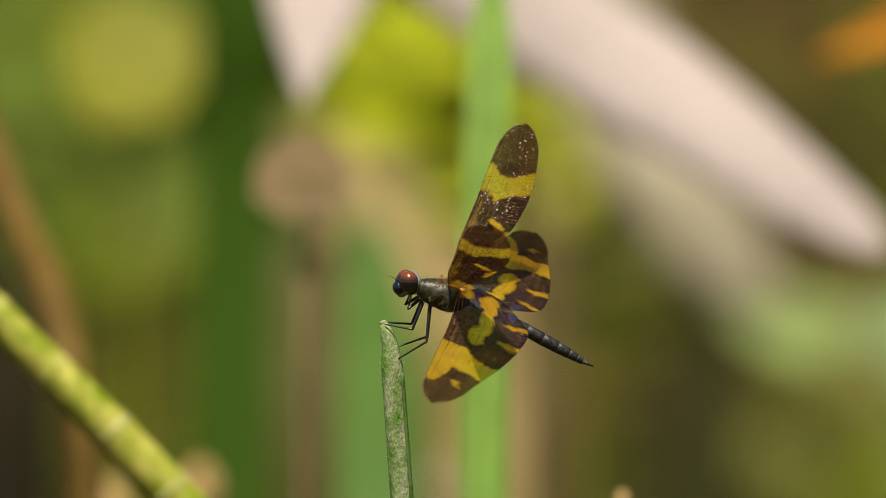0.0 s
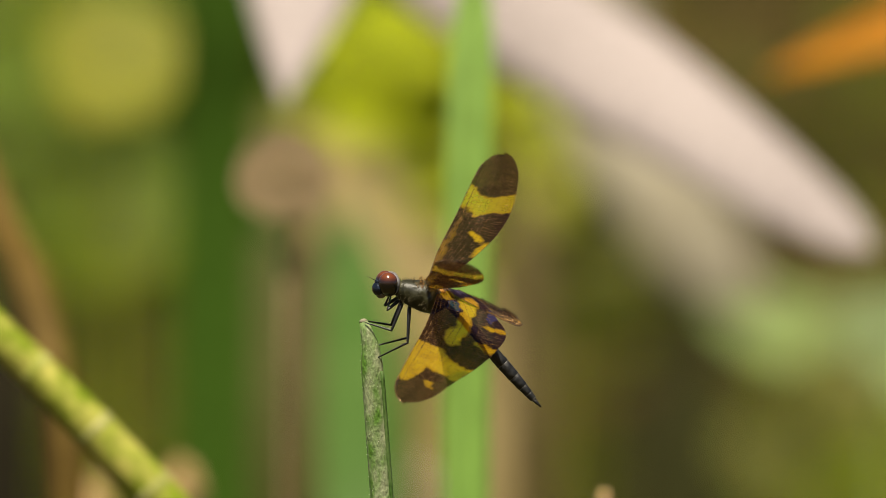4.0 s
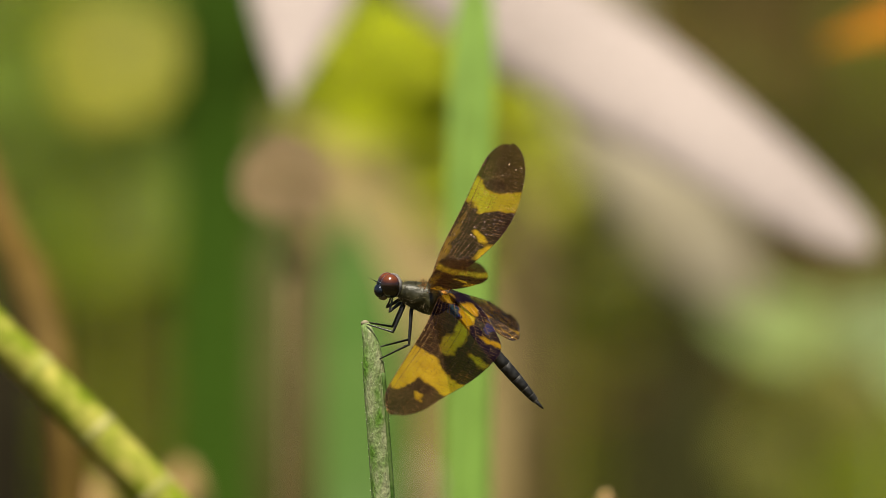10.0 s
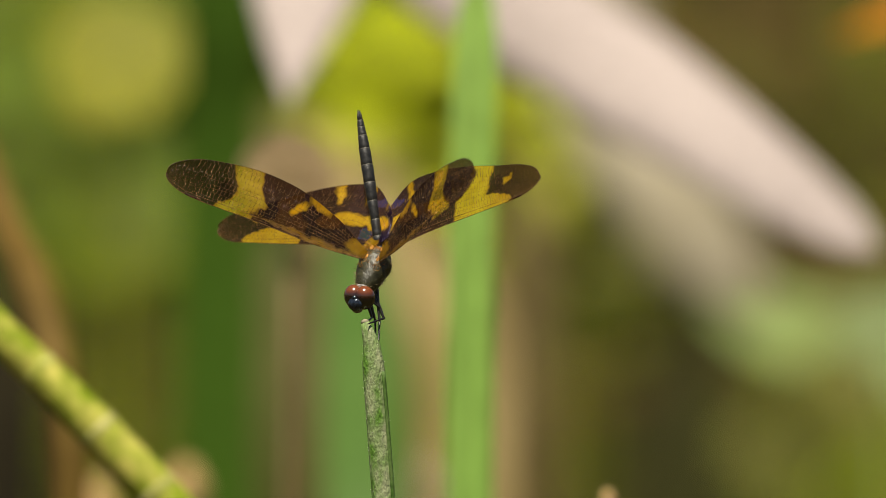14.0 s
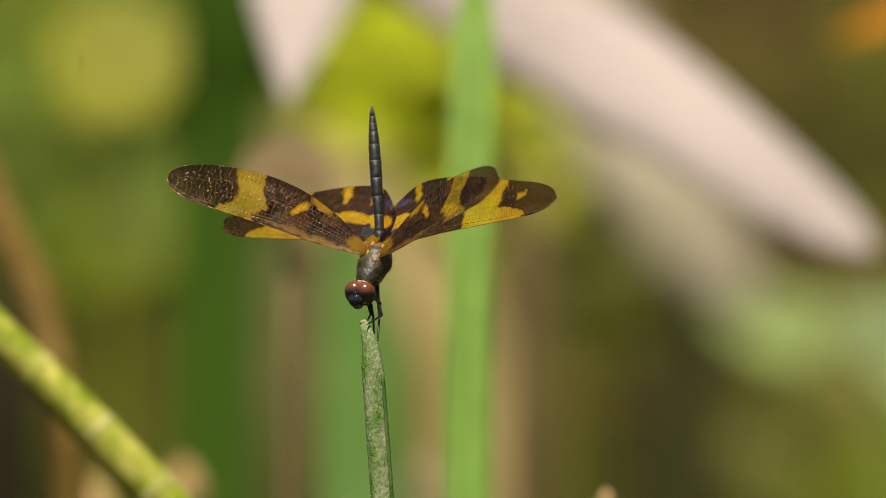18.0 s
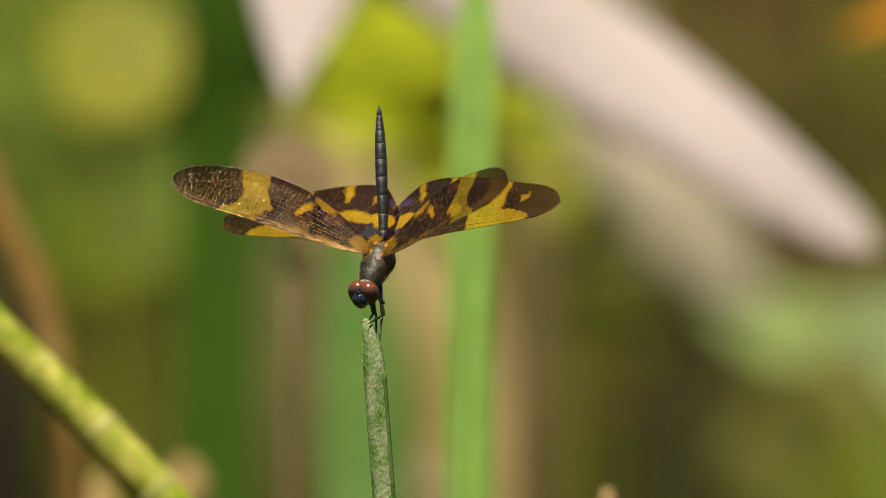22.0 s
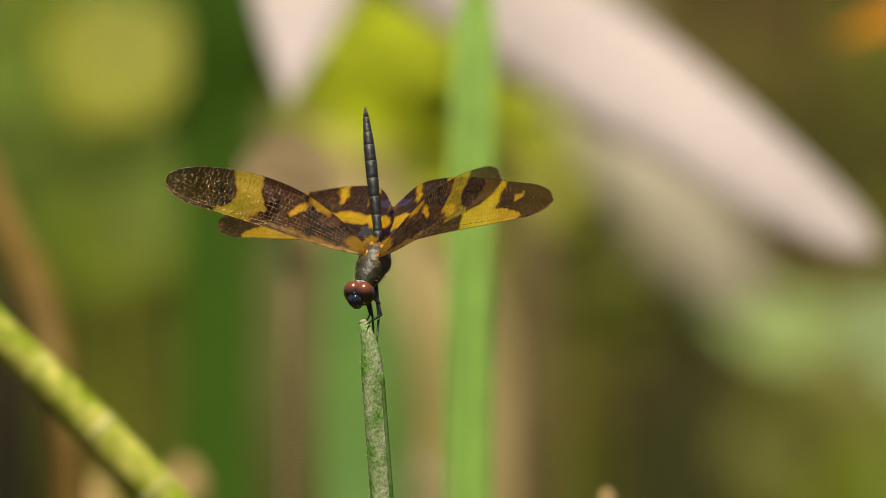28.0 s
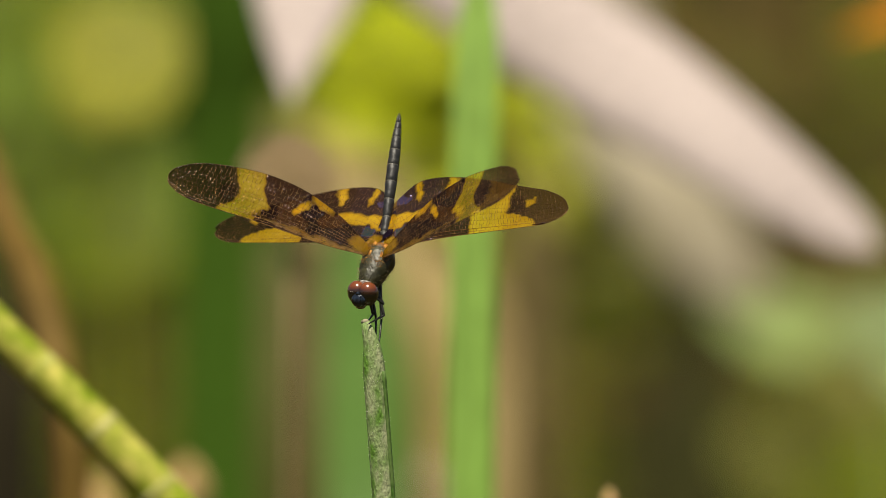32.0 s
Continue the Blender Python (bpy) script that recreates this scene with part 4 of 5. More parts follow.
    for side in (1, -1):
        part("feeler", tube(bmesh.new(), [Vector((1.9, 0.5 * side, 0.9)) * MM, Vector((2.8, 0.9 * side, 1.5)) * MM, Vector((3.5, 1.2 * side, 1.9)) * MM], [0.07 * MM, 0.045 * MM, 0.015 * MM], 5), LEG, head)
    pts = [(Vector((-1.2, 1.6 * math.cos(a), 1.6 * math.sin(a))), Vector((-0.5, math.cos(a), math.sin(a)))) for a in (rnd.uniform(0, 6.28) for k in range(70))]
    tagged(part("neck_hairs", hairs(bmesh.new(), pts, 0.6, rnd), HAIRS, head, "pale hairs behind the eyes"), kind="stuff")
    made["head"] = head
    part("neck", tube(bmesh.new(), [Vector((3.6, 0, 0.1)) * MM, Vector((5.6, 0, 0.2)) * MM], [0.9 * MM, 0.75 * MM], 12), SHELL, root)
    # abdomen along +x of its own space, from the pivot
    tail = new("abdomen", finish(tube(bmesh.new(), [Vector((-1.6, 0, 0)) * MM, Vector((0.4, 0, 0)) * MM, Vector((1.2, 0, 0)) * MM], [1.4 * MM, 1.3 * MM, 1.1 * MM], 16), "abdomen", SHELL))
    tail.parent = root
    tagged(tail, "slender segmented dark grey abdomen")
    cuts = [0.8, 2.6, 5.6, 9.0, 12.4, 15.6, 18.6, 21.0, 22.6, 23.8]
    for k, (a, b) in enumerate(zip(cuts, cuts[1:])):
        def girth(x):
            s = x / 25.0
            return (1.15 - 0.42 * math.sin(min(1, s * 2.6) * math.pi / 2) + 0.42 * math.sin(math.pi * max(0, min(1, (s - 0.2) / 0.75))) - 0.35 * max(0, s - 0.8) * 5 * 0.5) * 1.02
        bm = bmesh.new()
        xs = [a, a + 0.12, a + (b - a) * 0.3, a + (b - a) * 0.65, b - 0.15, b]
        tube(bm, [Vector((x, 0, 0)) * MM for x in xs], [girth(x) * MM * f for x, f in zip(xs, (0.9, 1.0, 0.98, 0.98, 1.03, 0.93))], 18, 0.92)
        seg = part("segment", bm, SHELL, tail)
        bm = bmesh.new()
        tube(bm, [Vector((x, 0, 0)) * MM for x in (b - 0.07, b, b + 0.06)], [girth(b) * MM * f for f in (0.97, 0.99, 0.96)], 18, 0.92)
        part("segment_ring", bm, RING, tail, "thin pale ring between segments")
    for side in (1, -1):
        part("tail_claw", tube(bmesh.new(), [Vector((23.7, 0.2 * side, 0)) * MM, Vector((24.7, 0.2 * side, 0.05)) * MM, Vector((25.8, 0.1 * side, 0.1)) * MM], [0.34 * MM, 0.24 * MM, 0.05 * MM], 8), SHELL, tail)
    made["tail"] = tail
    for kind in ("fore", "hind"):
        for side in (1, -1):
            made[kind, side] = build_wing(kind, side, root)
    # legs: thigh along +x of its own space, shin hinged to it
    for name, (thigh, shin) in BONES.items():
        for side in (1, -1):
            bm = tube(bmesh.new(), [Vector((thigh * f, 0, 0)) * MM for f in (0, 0.1, 0.5, 0.92, 1.0)], [0.30 * MM, 0.36 * MM, 0.30 * MM, 0.24 * MM, 0.2 * MM], 8)
            leg = part("leg", bm, LEG, root, "thin black leg")
            bm = tube(bmesh.new(), [Vector((shin * f, 0, 0)) * MM for f in (-0.03, 0.06, 0.5, 0.8, 1.0, 1.12)], [0.2 * MM, 0.21 * MM, 0.17 * MM, 0.14 * MM, 0.12 * MM, 0.05 * MM], 7)
            hairs(bm, [(Vector((shin * (0.1 + 0.06 * k), 0, 0)), Vector((0.5, 0.8 * (1 if k % 2 else -1), -0.5))) for k in range(12)], 0.75, rnd, 0.03)
            low = part("shin", bm, LEG, leg, "spiny black shin")
            made["leg", name, side] = (leg, low)
    return made


dragonfly = build_dragonfly()


# ---- what moves ----
WIND = [(0, -0.72), (0.5, -0.49), (0.9, -1.27), (1.2, -1.33), (1.4, -0.74), (1.6, -0.40), (1.8, -0.17), (2, -0.28), (2.2, -0.60), (2.4,
        -1.36), (2.6, -2.02), (2.8, -2.57), (3, -2.62), (3.3, -2.13), (3.5, -1.81), (4.5, -0.92), (5.5, -0.37), (6, -1.06), (6.5, -0.15), (7,
        -0.14), (7.5, -0.82), (8, -0.28), (8.5, -0.61), (9, -0.33), (9.5, -0.16), (10, -0.28), (10.5, -0.16), (11, -0.33), (11.5, -0.22), (12,
        -0.05), (13, -0.00), (16, -0.00), (17, -0.12), (20, 0.00), (25, -0.00), (28, -0.08), (29, -0.16), (30, -0.08), (31, -0.16), (32, -0.01)]
SWAY = [(0, 0.42), (0.5, 0.95), (1, 0.80), (1.5, 0.61), (2, 0.37), (2.5, 0.18), (3, 0.33), (3.5, 0.08), (4.5, 0.15), (5.5, 0.24), (6, 0.00),
        (6.5, 0.44), (7, 0.59), (7.5, 0.29), (8, 0.05), (9, 0.05), (10, 0.10), (11, 0.05), (11.5, 0.10), (11.8, 0.50), (12, -1.00), (12.2, -0.20),
        (12.4, -0.10), (12.6, -1.87), (12.8, 0.79), (13, -1.15), (13.5, -0.06), (14, -0.28), (14.5, 0.86), (15.5, 0.31), (16.5, -0.03), (17, -0.09),
        (17.5, -0.39), (18, -0.19), (19, -0.48), (20, -0.31), (20.5, -0.13), (21.5, 0.15), (22, -0.15), (23, -0.30), (24.5, -0.45), (25, -0.15),
        (27.5, -0.41), (28.5, -0.43), (29, -0.57), (29.5, -1.38), (30, -1.38), (30.5, -0.95), (31, -0.75), (31.5, -0.66), (32, -0.51)]

# seconds, thorax in millimetres from the lens's axis, forward, back, then where the wings (right fore, left fore, right hind, left hind) and the abdomen point
POSES = [
    (0, (-3.48, -1, -7.7), (-0.97, -0.05, 0.24), (0.24, -0.4, 0.89), (0.337, 0.593, 0.731), (0.163, -0.945, 0.283), (0.371, 0.887, 0.276), (-0.142, -0.821, -0.552), (0.873, 0.077, -0.482)),
    (0.5, (-3.05, -1, -7.81), (-0.97, -0.05, 0.24), (0.24, -0.4, 0.89), (0.329, 0.628, 0.706), (0.153, -0.947, 0.283), (0.363, 0.894, 0.263), (-0.128, -0.84, -0.527), (0.858, 0.077, -0.508)),
    (1, (-3.2, -1, -7.78), (-0.97, -0.05, 0.24), (0.24, -0.4, 0.89), (0.263, 0.669, 0.695), (0.155, -0.955, 0.252), (0.309, 0.94, 0.142), (-0.152, -0.8, -0.58), (0.801, 0.077, -0.593)),
    (1.5, (-3.29, -1, -7.57), (-0.97, -0.05, 0.24), (0.24, -0.4, 0.89), (0.252, 0.679, 0.689), (0.145, -0.96, 0.239), (0.301, 0.945, 0.13), (-0.145, -0.812, -0.565), (0.778, 0.077, -0.624)),
    (1.8, (-3.66, -1, -7.56), (-0.97, -0.05, 0.24), (0.24, -0.4, 0.89), (0.257, 0.709, 0.657), (0.14, -0.97, 0.198), (0.315, 0.94, 0.133), (-0.16, -0.821, -0.548), (0.789, 0.076, -0.609)),
    (2, (-3.83, -1, -7.59), (-0.97, -0.05, 0.24), (0.24, -0.4, 0.89), (0.247, 0.798, 0.549), (-0.003, -0.999, 0.052), (0.321, 0.943, 0.089), (-0.207, -0.819, -0.535), (0.887, 0.077, -0.456)),
    (2.2, (-3.67, -1, -7.61), (-0.97, -0.05, 0.24), (0.24, -0.4, 0.89), (0.289, 0.773, 0.565), (0.036, -0.998, 0.058), (0.31, 0.949, 0.062), (-0.21, -0.819, -0.534), (0.853, 0.167, -0.494)),
    (2.4, (-3.7, -1, -7.64), (-0.97, -0.05, 0.24), (0.24, -0.4, 0.89), (0.3, 0.722, 0.624), (0.106, -0.989, 0.107), (0.344, 0.929, -0.134), (-0.175, -0.831, -0.527), (0.778, 0.078, -0.623)),
    (2.6, (-3.69, -1, -7.65), (-0.97, -0.05, 0.24), (0.24, -0.4, 0.89), (0.324, 0.702, 0.634), (0.127, -0.983, 0.13), (0.341, 0.931, -0.126), (-0.194, -0.809, -0.555), (0.705, 0.078, -0.705)),
    (3, (-3.57, -1, -7.45), (-0.97, -0.05, 0.24), (0.24, -0.4, 0.89), (0.343, 0.702, 0.624), (0.127, -0.983, 0.135), (0.33, 0.937, -0.117), (-0.238, -0.774, -0.587), (0.666, 0.076, -0.742)),
    (3.5, (-3.92, -1, -8.08), (-0.97, -0.05, 0.24), (0.24, -0.4, 0.89), (0.342, 0.727, 0.596), (0.124, -0.985, 0.122), (0.319, 0.94, -0.12), (-0.206, -0.796, -0.568), (0.651, 0.077, -0.755)),
    (4.5, (-3.85, -1, -8.23), (-0.97, -0.05, 0.24), (0.24, -0.4, 0.89), (0.345, 0.711, 0.613), (0.111, -0.985, 0.13), (0.31, 0.945, -0.103), (-0.175, -0.827, -0.534), (0.662, 0.077, -0.746)),
    (5.5, (-3.81, -1, -8.54), (-0.97, -0.05, 0.24), (0.24, -0.4, 0.89), (0.347, 0.698, 0.626), (0.093, -0.986, 0.138), (0.277, 0.959, -0.066), (-0.134, -0.859, -0.494), (0.676, 0.076, -0.733)),
    (6, (-4.1, -1, -8.24), (-0.97, -0.05, 0.24), (0.24, -0.4, 0.89), (0.343, 0.7, 0.626), (0.096, -0.985, 0.141), (0.266, 0.962, -0.06), (-0.096, -0.883, -0.458), (0.684, 0.076, -0.726)),
    (6.5, (-3.61, -1, -8.23), (-0.97, -0.05, 0.24), (0.24, -0.4, 0.89), (0.342, 0.696, 0.631), (0.093, -0.985, 0.143), (0.259, 0.966, -0.017), (-0.103, -0.883, -0.458), (0.688, 0.076, -0.722)),
    (7, (-3.41, -1, -8.01), (-0.97, -0.05, 0.24), (0.24, -0.4, 0.89), (0.341, 0.692, 0.636), (0.096, -0.985, 0.143), (0.241, 0.97, -0.011), (-0.15, -0.832, -0.534), (0.68, 0.076, -0.729)),
    (7.5, (-3.71, -1, -8.06), (-0.97, -0.05, 0.24), (0.24, -0.4, 0.89), (0.355, 0.682, 0.64), (0.109, -0.983, 0.146), (0.266, 0.964, -0.027), (-0.191, -0.81, -0.554), (0.666, 0.076, -0.742)),
    (8, (-3.9, -1, -8.11), (-0.97, -0.05, 0.24), (0.24, -0.4, 0.89), (0.353, 0.691, 0.631), (0.116, -0.982, 0.148), (0.267, 0.961, -0.074), (-0.189, -0.81, -0.555), (0.664, 0.076, -0.744)),
    (9, (-3.9, -1, -8.1), (-0.97, -0.05, 0.24), (0.24, -0.4, 0.89), (0.349, 0.704, 0.618), (0.129, -0.98, 0.151), (0.303, 0.947, -0.108), (-0.194, -0.809, -0.556), (0.66, 0.077, -0.748)),
    (9.5, (-3.8, -1, -8.1), (-0.97, -0.05, 0.24), (0.24, -0.4, 0.89), (0.353, 0.697, 0.625), (0.129, -0.981, 0.148), (0.319, 0.94, -0.124), (-0.216, -0.785, -0.581), (0.656, 0.076, -0.751)),
    (10, (-3.8, -1, -8.2), (-0.97, -0.05, 0.24), (0.24, -0.4, 0.89), (0.369, 0.663, 0.652), (0.135, -0.98, 0.148), (0.336, 0.932, -0.136), (-0.253, -0.758, -0.601), (0.655, 0.077, -0.751)),
    (10.5, (-3.8, -1, -8.1), (-0.97, -0.05, 0.24), (0.24, -0.4, 0.89), (0.37, 0.671, 0.642), (0.14, -0.979, 0.146), (0.354, 0.923, -0.154), (-0.27, -0.744, -0.611), (0.651, 0.077, -0.755)),
    (10.8, (-3.8, -1, -8.1), (-0.97, -0.05, 0.24), (0.24, -0.4, 0.89), (0.352, 0.65, 0.673), (0.171, -0.975, 0.141), (0.364, 0.917, -0.163), (-0.254, -0.733, -0.631), (0.705, 0.132, -0.697)),
    (11, (-4.1, -1, -8), (-0.97, -0.05, 0.24), (0.24, -0.4, 0.89), (0.329, 0.567, 0.755), (0.22, -0.967, 0.13), (0.294, 0.956, -0.011), (-0.197, -0.684, -0.702), (0.779, 0.156, -0.607)),
    (11.1, (-4.3, -0.93, -7.7), (-0.98, -0.1, 0.15), (0.18, -0.4, 0.9), (0.151, 0.576, 0.804), (0.335, -0.927, 0.17), (0.102, 0.991, 0.088), (-0.011, -0.713, -0.701), (0.918, 0.186, -0.35)),
    (11.2, (-4.6, -0.72, -6.7), (-0.98, -0.15, 0.08), (0.14, -0.46, 0.88), (-0.056, 0.545, 0.836), (0.309, -0.898, 0.313), (-0.146, 0.979, 0.14), (0.139, -0.73, -0.67), (0.899, 0.329, 0.29)),
    (11.3, (-5.6, -0.41, -5.9), (-0.97, -0.2, -0.1), (0.01, -0.48, 0.87), (-0.18, 0.537, 0.824), (0.357, -0.878, 0.319), (-0.199, 0.954, 0.222), (0.265, -0.686, -0.678), (0.802, 0.284, 0.527)),
    (11.5, (-6.6, 0.46, -5.1), (-0.89, -0.28, -0.35), (-0.17, -0.52, 0.84), (-0.262, 0.494, 0.829), (0.32, -0.882, 0.345), (-0.139, 0.962, 0.236), (0.362, -0.619, -0.696), (0.581, 0.284, 0.763)),
    (11.7, (-7.9, 1.5, -4.6), (-0.78, -0.38, -0.5), (-0.22, -0.57, 0.79), (-0.348, 0.499, 0.794), (0.326, -0.872, 0.366), (-0.181, 0.949, 0.26), (0.446, -0.571, -0.689), (0.477, 0.355, 0.804)),
    (11.8, (-9.4, 2.03, -4.2), (-0.67, -0.43, -0.61), (-0.27, -0.63, 0.73), (-0.402, 0.512, 0.759), (0.342, -0.844, 0.413), (-0.184, 0.943, 0.277), (0.624, -0.493, -0.607), (0.415, 0.261, 0.871)),
    (11.9, (-10.2, 2.54, -3.7), (-0.59, -0.47, -0.66), (-0.26, -0.67, 0.7), (-0.7, 0.308, 0.645), (0.304, -0.771, 0.559), (-0.636, 0.771, 0.041), (0.799, -0.598, -0.073), (0.262, 0.344, 0.902)),
    (12, (-10.9, 3.01, -3.4), (-0.52, -0.48, -0.7), (-0.25, -0.7, 0.67), (-0.656, 0.317, 0.685), (0.44, -0.733, 0.52), (-0.626, 0.777, 0.069), (0.889, -0.454, -0.056), (0.215, 0.392, 0.894)),
    (12.2, (-11.9, 3.72, -3.71), (-0.42, -0.5, -0.75), (-0.2, -0.76, 0.62), (-0.772, 0.312, 0.555), (0.352, -0.756, 0.552), (-0.666, 0.734, 0.135), (0.83, -0.497, 0.254), (0.056, 0.312, 0.949)),
    (12.4, (-12.6, 4, -4.33), (-0.34, -0.52, -0.78), (-0.15, -0.79, 0.59), (-0.872, 0.087, 0.482), (0.302, -0.826, 0.476), (-0.797, 0.56, 0.228), (0.741, -0.529, 0.414), (-0.125, 0.182, 0.975)),
    (12.5, (-14.2, 4, -4.53), (-0.34, -0.52, -0.78), (-0.15, -0.79, 0.59), (-0.923, 0.128, 0.364), (0.269, -0.766, 0.584), (-0.718, 0.689, 0.096), (0.626, -0.538, 0.565), (-0.176, 0.134, 0.975)),
    (12.6, (-15.37, 4, -4.04), (-0.34, -0.52, -0.78), (-0.15, -0.79, 0.59), (-0.961, 0.233, 0.153), (0.134, -0.749, 0.649), (-0.677, 0.73, -0.097), (0.474, -0.533, 0.701), (-0.25, 0.197, 0.948)),
    (12.7, (-13.34, 4, -3.84), (-0.34, -0.52, -0.78), (-0.15, -0.79, 0.59), (-0.925, 0.157, 0.346), (0.321, -0.759, 0.567), (-0.735, 0.677, 0.018), (0.659, -0.466, 0.591), (-0.145, 0.241, 0.96)),
    (12.8, (-11.91, 4, -3.55), (-0.34, -0.52, -0.78), (-0.15, -0.79, 0.59), (-0.884, -0.032, 0.467), (0.47, -0.751, 0.464), (-0.769, 0.627, 0.125), (0.779, -0.423, 0.464), (-0.036, 0.265, 0.963)),
    (13, (-14.25, 4, -3.96), (-0.34, -0.52, -0.78), (-0.15, -0.79, 0.59), (-0.921, -0.035, 0.387), (0.422, -0.784, 0.455), (-0.833, 0.538, 0.13), (0.739, -0.472, 0.482), (-0.192, 0.166, 0.967)),
    (13.5, (-12.76, 4, -4.04), (-0.34, -0.52, -0.78), (-0.15, -0.79, 0.59), (-0.916, 0.019, 0.4), (0.432, -0.806, 0.405), (-0.815, 0.568, 0.119), (0.797, -0.458, 0.395), (-0.137, 0.213, 0.967)),
    (14, (-13.08, 4, -4.32), (-0.34, -0.52, -0.78), (-0.15, -0.79, 0.59), (-0.915, 0.019, 0.403), (0.435, -0.802, 0.41), (-0.798, 0.591, 0.117), (0.796, -0.464, 0.39), (-0.149, 0.186, 0.971)),
    (14.5, (-11.69, 4, -3.66), (-0.34, -0.52, -0.78), (-0.15, -0.79, 0.59), (-0.923, 0.122, 0.366), (0.381, -0.81, 0.446), (-0.728, 0.685, 0.037), (0.752, -0.523, 0.401), (-0.129, 0.25, 0.96)),
    (15.5, (-12.09, 4, -3.64), (-0.34, -0.52, -0.78), (-0.15, -0.79, 0.59), (-0.914, 0.167, 0.369), (0.449, -0.797, 0.405), (-0.736, 0.673, 0.069), (0.818, -0.47, 0.332), (-0.094, 0.251, 0.963)),
    (16.5, (-12.33, 4, -3.61), (-0.34, -0.52, -0.78), (-0.15, -0.79, 0.59), (-0.922, 0.099, 0.375), (0.516, -0.772, 0.372), (-0.769, 0.631, 0.107), (0.869, -0.415, 0.27), (-0.075, 0.242, 0.967)),
    (17, (-12.49, 4, -3.43), (-0.34, -0.52, -0.78), (-0.15, -0.79, 0.59), (-0.911, 0.197, 0.363), (0.526, -0.77, 0.361), (-0.78, 0.615, 0.119), (0.872, -0.408, 0.27), (-0.055, 0.247, 0.967)),
    (18, (-12.69, 4, -3.53), (-0.34, -0.52, -0.78), (-0.15, -0.79, 0.59), (-0.917, 0.17, 0.361), (0.539, -0.763, 0.356), (-0.774, 0.622, 0.119), (0.878, -0.398, 0.265), (-0.063, 0.245, 0.967)),
    (19, (-12.88, 4, -3.59), (-0.34, -0.52, -0.78), (-0.15, -0.79, 0.59), (-0.927, 0.099, 0.361), (0.565, -0.744, 0.356), (-0.804, 0.583, 0.119), (0.904, -0.356, 0.236), (-0.063, 0.245, 0.967)),
    (20, (-12.61, 4, -3.65), (-0.34, -0.52, -0.78), (-0.15, -0.79, 0.59), (-0.919, 0.174, 0.353), (0.56, -0.751, 0.35), (-0.796, 0.595, 0.113), (0.882, -0.396, 0.255), (-0.032, 0.251, 0.967)),
    (20.5, (-12.33, 4, -3.68), (-0.34, -0.52, -0.78), (-0.15, -0.79, 0.59), (-0.914, 0.173, 0.366), (0.566, -0.748, 0.346), (-0.793, 0.599, 0.113), (0.896, -0.367, 0.251), (-0.016, 0.237, 0.971)),
    (21.5, (-12.15, 4, -3.71), (-0.34, -0.52, -0.78), (-0.15, -0.79, 0.59), (-0.9, 0.262, 0.348), (0.59, -0.732, 0.341), (-0.791, 0.596, 0.139), (0.893, -0.377, 0.246), (-0.016, 0.253, 0.967)),
    (22, (-12.35, 4, -3.61), (-0.34, -0.52, -0.78), (-0.15, -0.79, 0.59), (-0.91, 0.22, 0.352), (0.565, -0.749, 0.345), (-0.788, 0.602, 0.127), (0.88, -0.405, 0.247), (-0.036, 0.251, 0.967)),
    (23, (-12.65, 4, -3.7), (-0.34, -0.52, -0.78), (-0.15, -0.79, 0.59), (-0.909, 0.226, 0.349), (0.562, -0.748, 0.353), (-0.782, 0.61, 0.124), (0.875, -0.408, 0.262), (-0.055, 0.247, 0.967)),
    (24, (-12.65, 4, -3.69), (-0.34, -0.52, -0.78), (-0.15, -0.79, 0.59), (-0.91, 0.22, 0.352), (0.559, -0.751, 0.352), (-0.782, 0.61, 0.124), (0.876, -0.404, 0.264), (-0.055, 0.247, 0.967)),
    (25, (-12.65, 4, -3.69), (-0.34, -0.52, -0.78), (-0.15, -0.79, 0.59), (-0.91, 0.22, 0.352), (0.554, -0.754, 0.354), (-0.782, 0.61, 0.124), (0.871, -0.426, 0.243), (-0.071, 0.243, 0.967)),
    (25.5, (-12.85, 4, -3.68), (-0.34, -0.52, -0.78), (-0.15, -0.79, 0.59), (-0.926, 0.139, 0.35), (0.55, -0.756, 0.356), (-0.785, 0.608, 0.119), (0.875, -0.421, 0.238), (-0.098, 0.264, 0.96)),
    (26.5, (-12.93, 4, -3.67), (-0.34, -0.52, -0.78), (-0.15, -0.79, 0.59), (-0.922, 0.178, 0.345), (0.55, -0.756, 0.355), (-0.788, 0.604, 0.119), (0.87, -0.43, 0.244), (-0.098, 0.264, 0.96)),
    (27.5, (-13.01, 4, -3.65), (-0.34, -0.52, -0.78), (-0.15, -0.79, 0.59), (-0.918, 0.201, 0.341), (0.55, -0.757, 0.354), (-0.79, 0.601, 0.119), (0.864, -0.437, 0.249), (-0.102, 0.262, 0.96)),
    (28, (-13.02, 4, -3.57), (-0.34, -0.52, -0.78), (-0.15, -0.79, 0.59), (-0.922, 0.17, 0.348), (0.554, -0.754, 0.354), (-0.793, 0.597, 0.119), (0.864, -0.434, 0.254), (-0.102, 0.262, 0.96)),
    (28.5, (-13.13, 4, -3.49), (-0.34, -0.52, -0.78), (-0.15, -0.79, 0.59), (-0.922, 0.178, 0.345), (0.549, -0.76, 0.348), (-0.788, 0.605, 0.113), (0.87, -0.438, 0.228), (-0.106, 0.261, 0.96)),
    (29, (-13.37, 4, -3.46), (-0.34, -0.52, -0.78), (-0.15, -0.79, 0.59), (-0.921, 0.191, 0.34), (0.528, -0.775, 0.348), (-0.777, 0.621, 0.107), (0.906, -0.386, 0.172), (-0.121, 0.268, 0.956)),
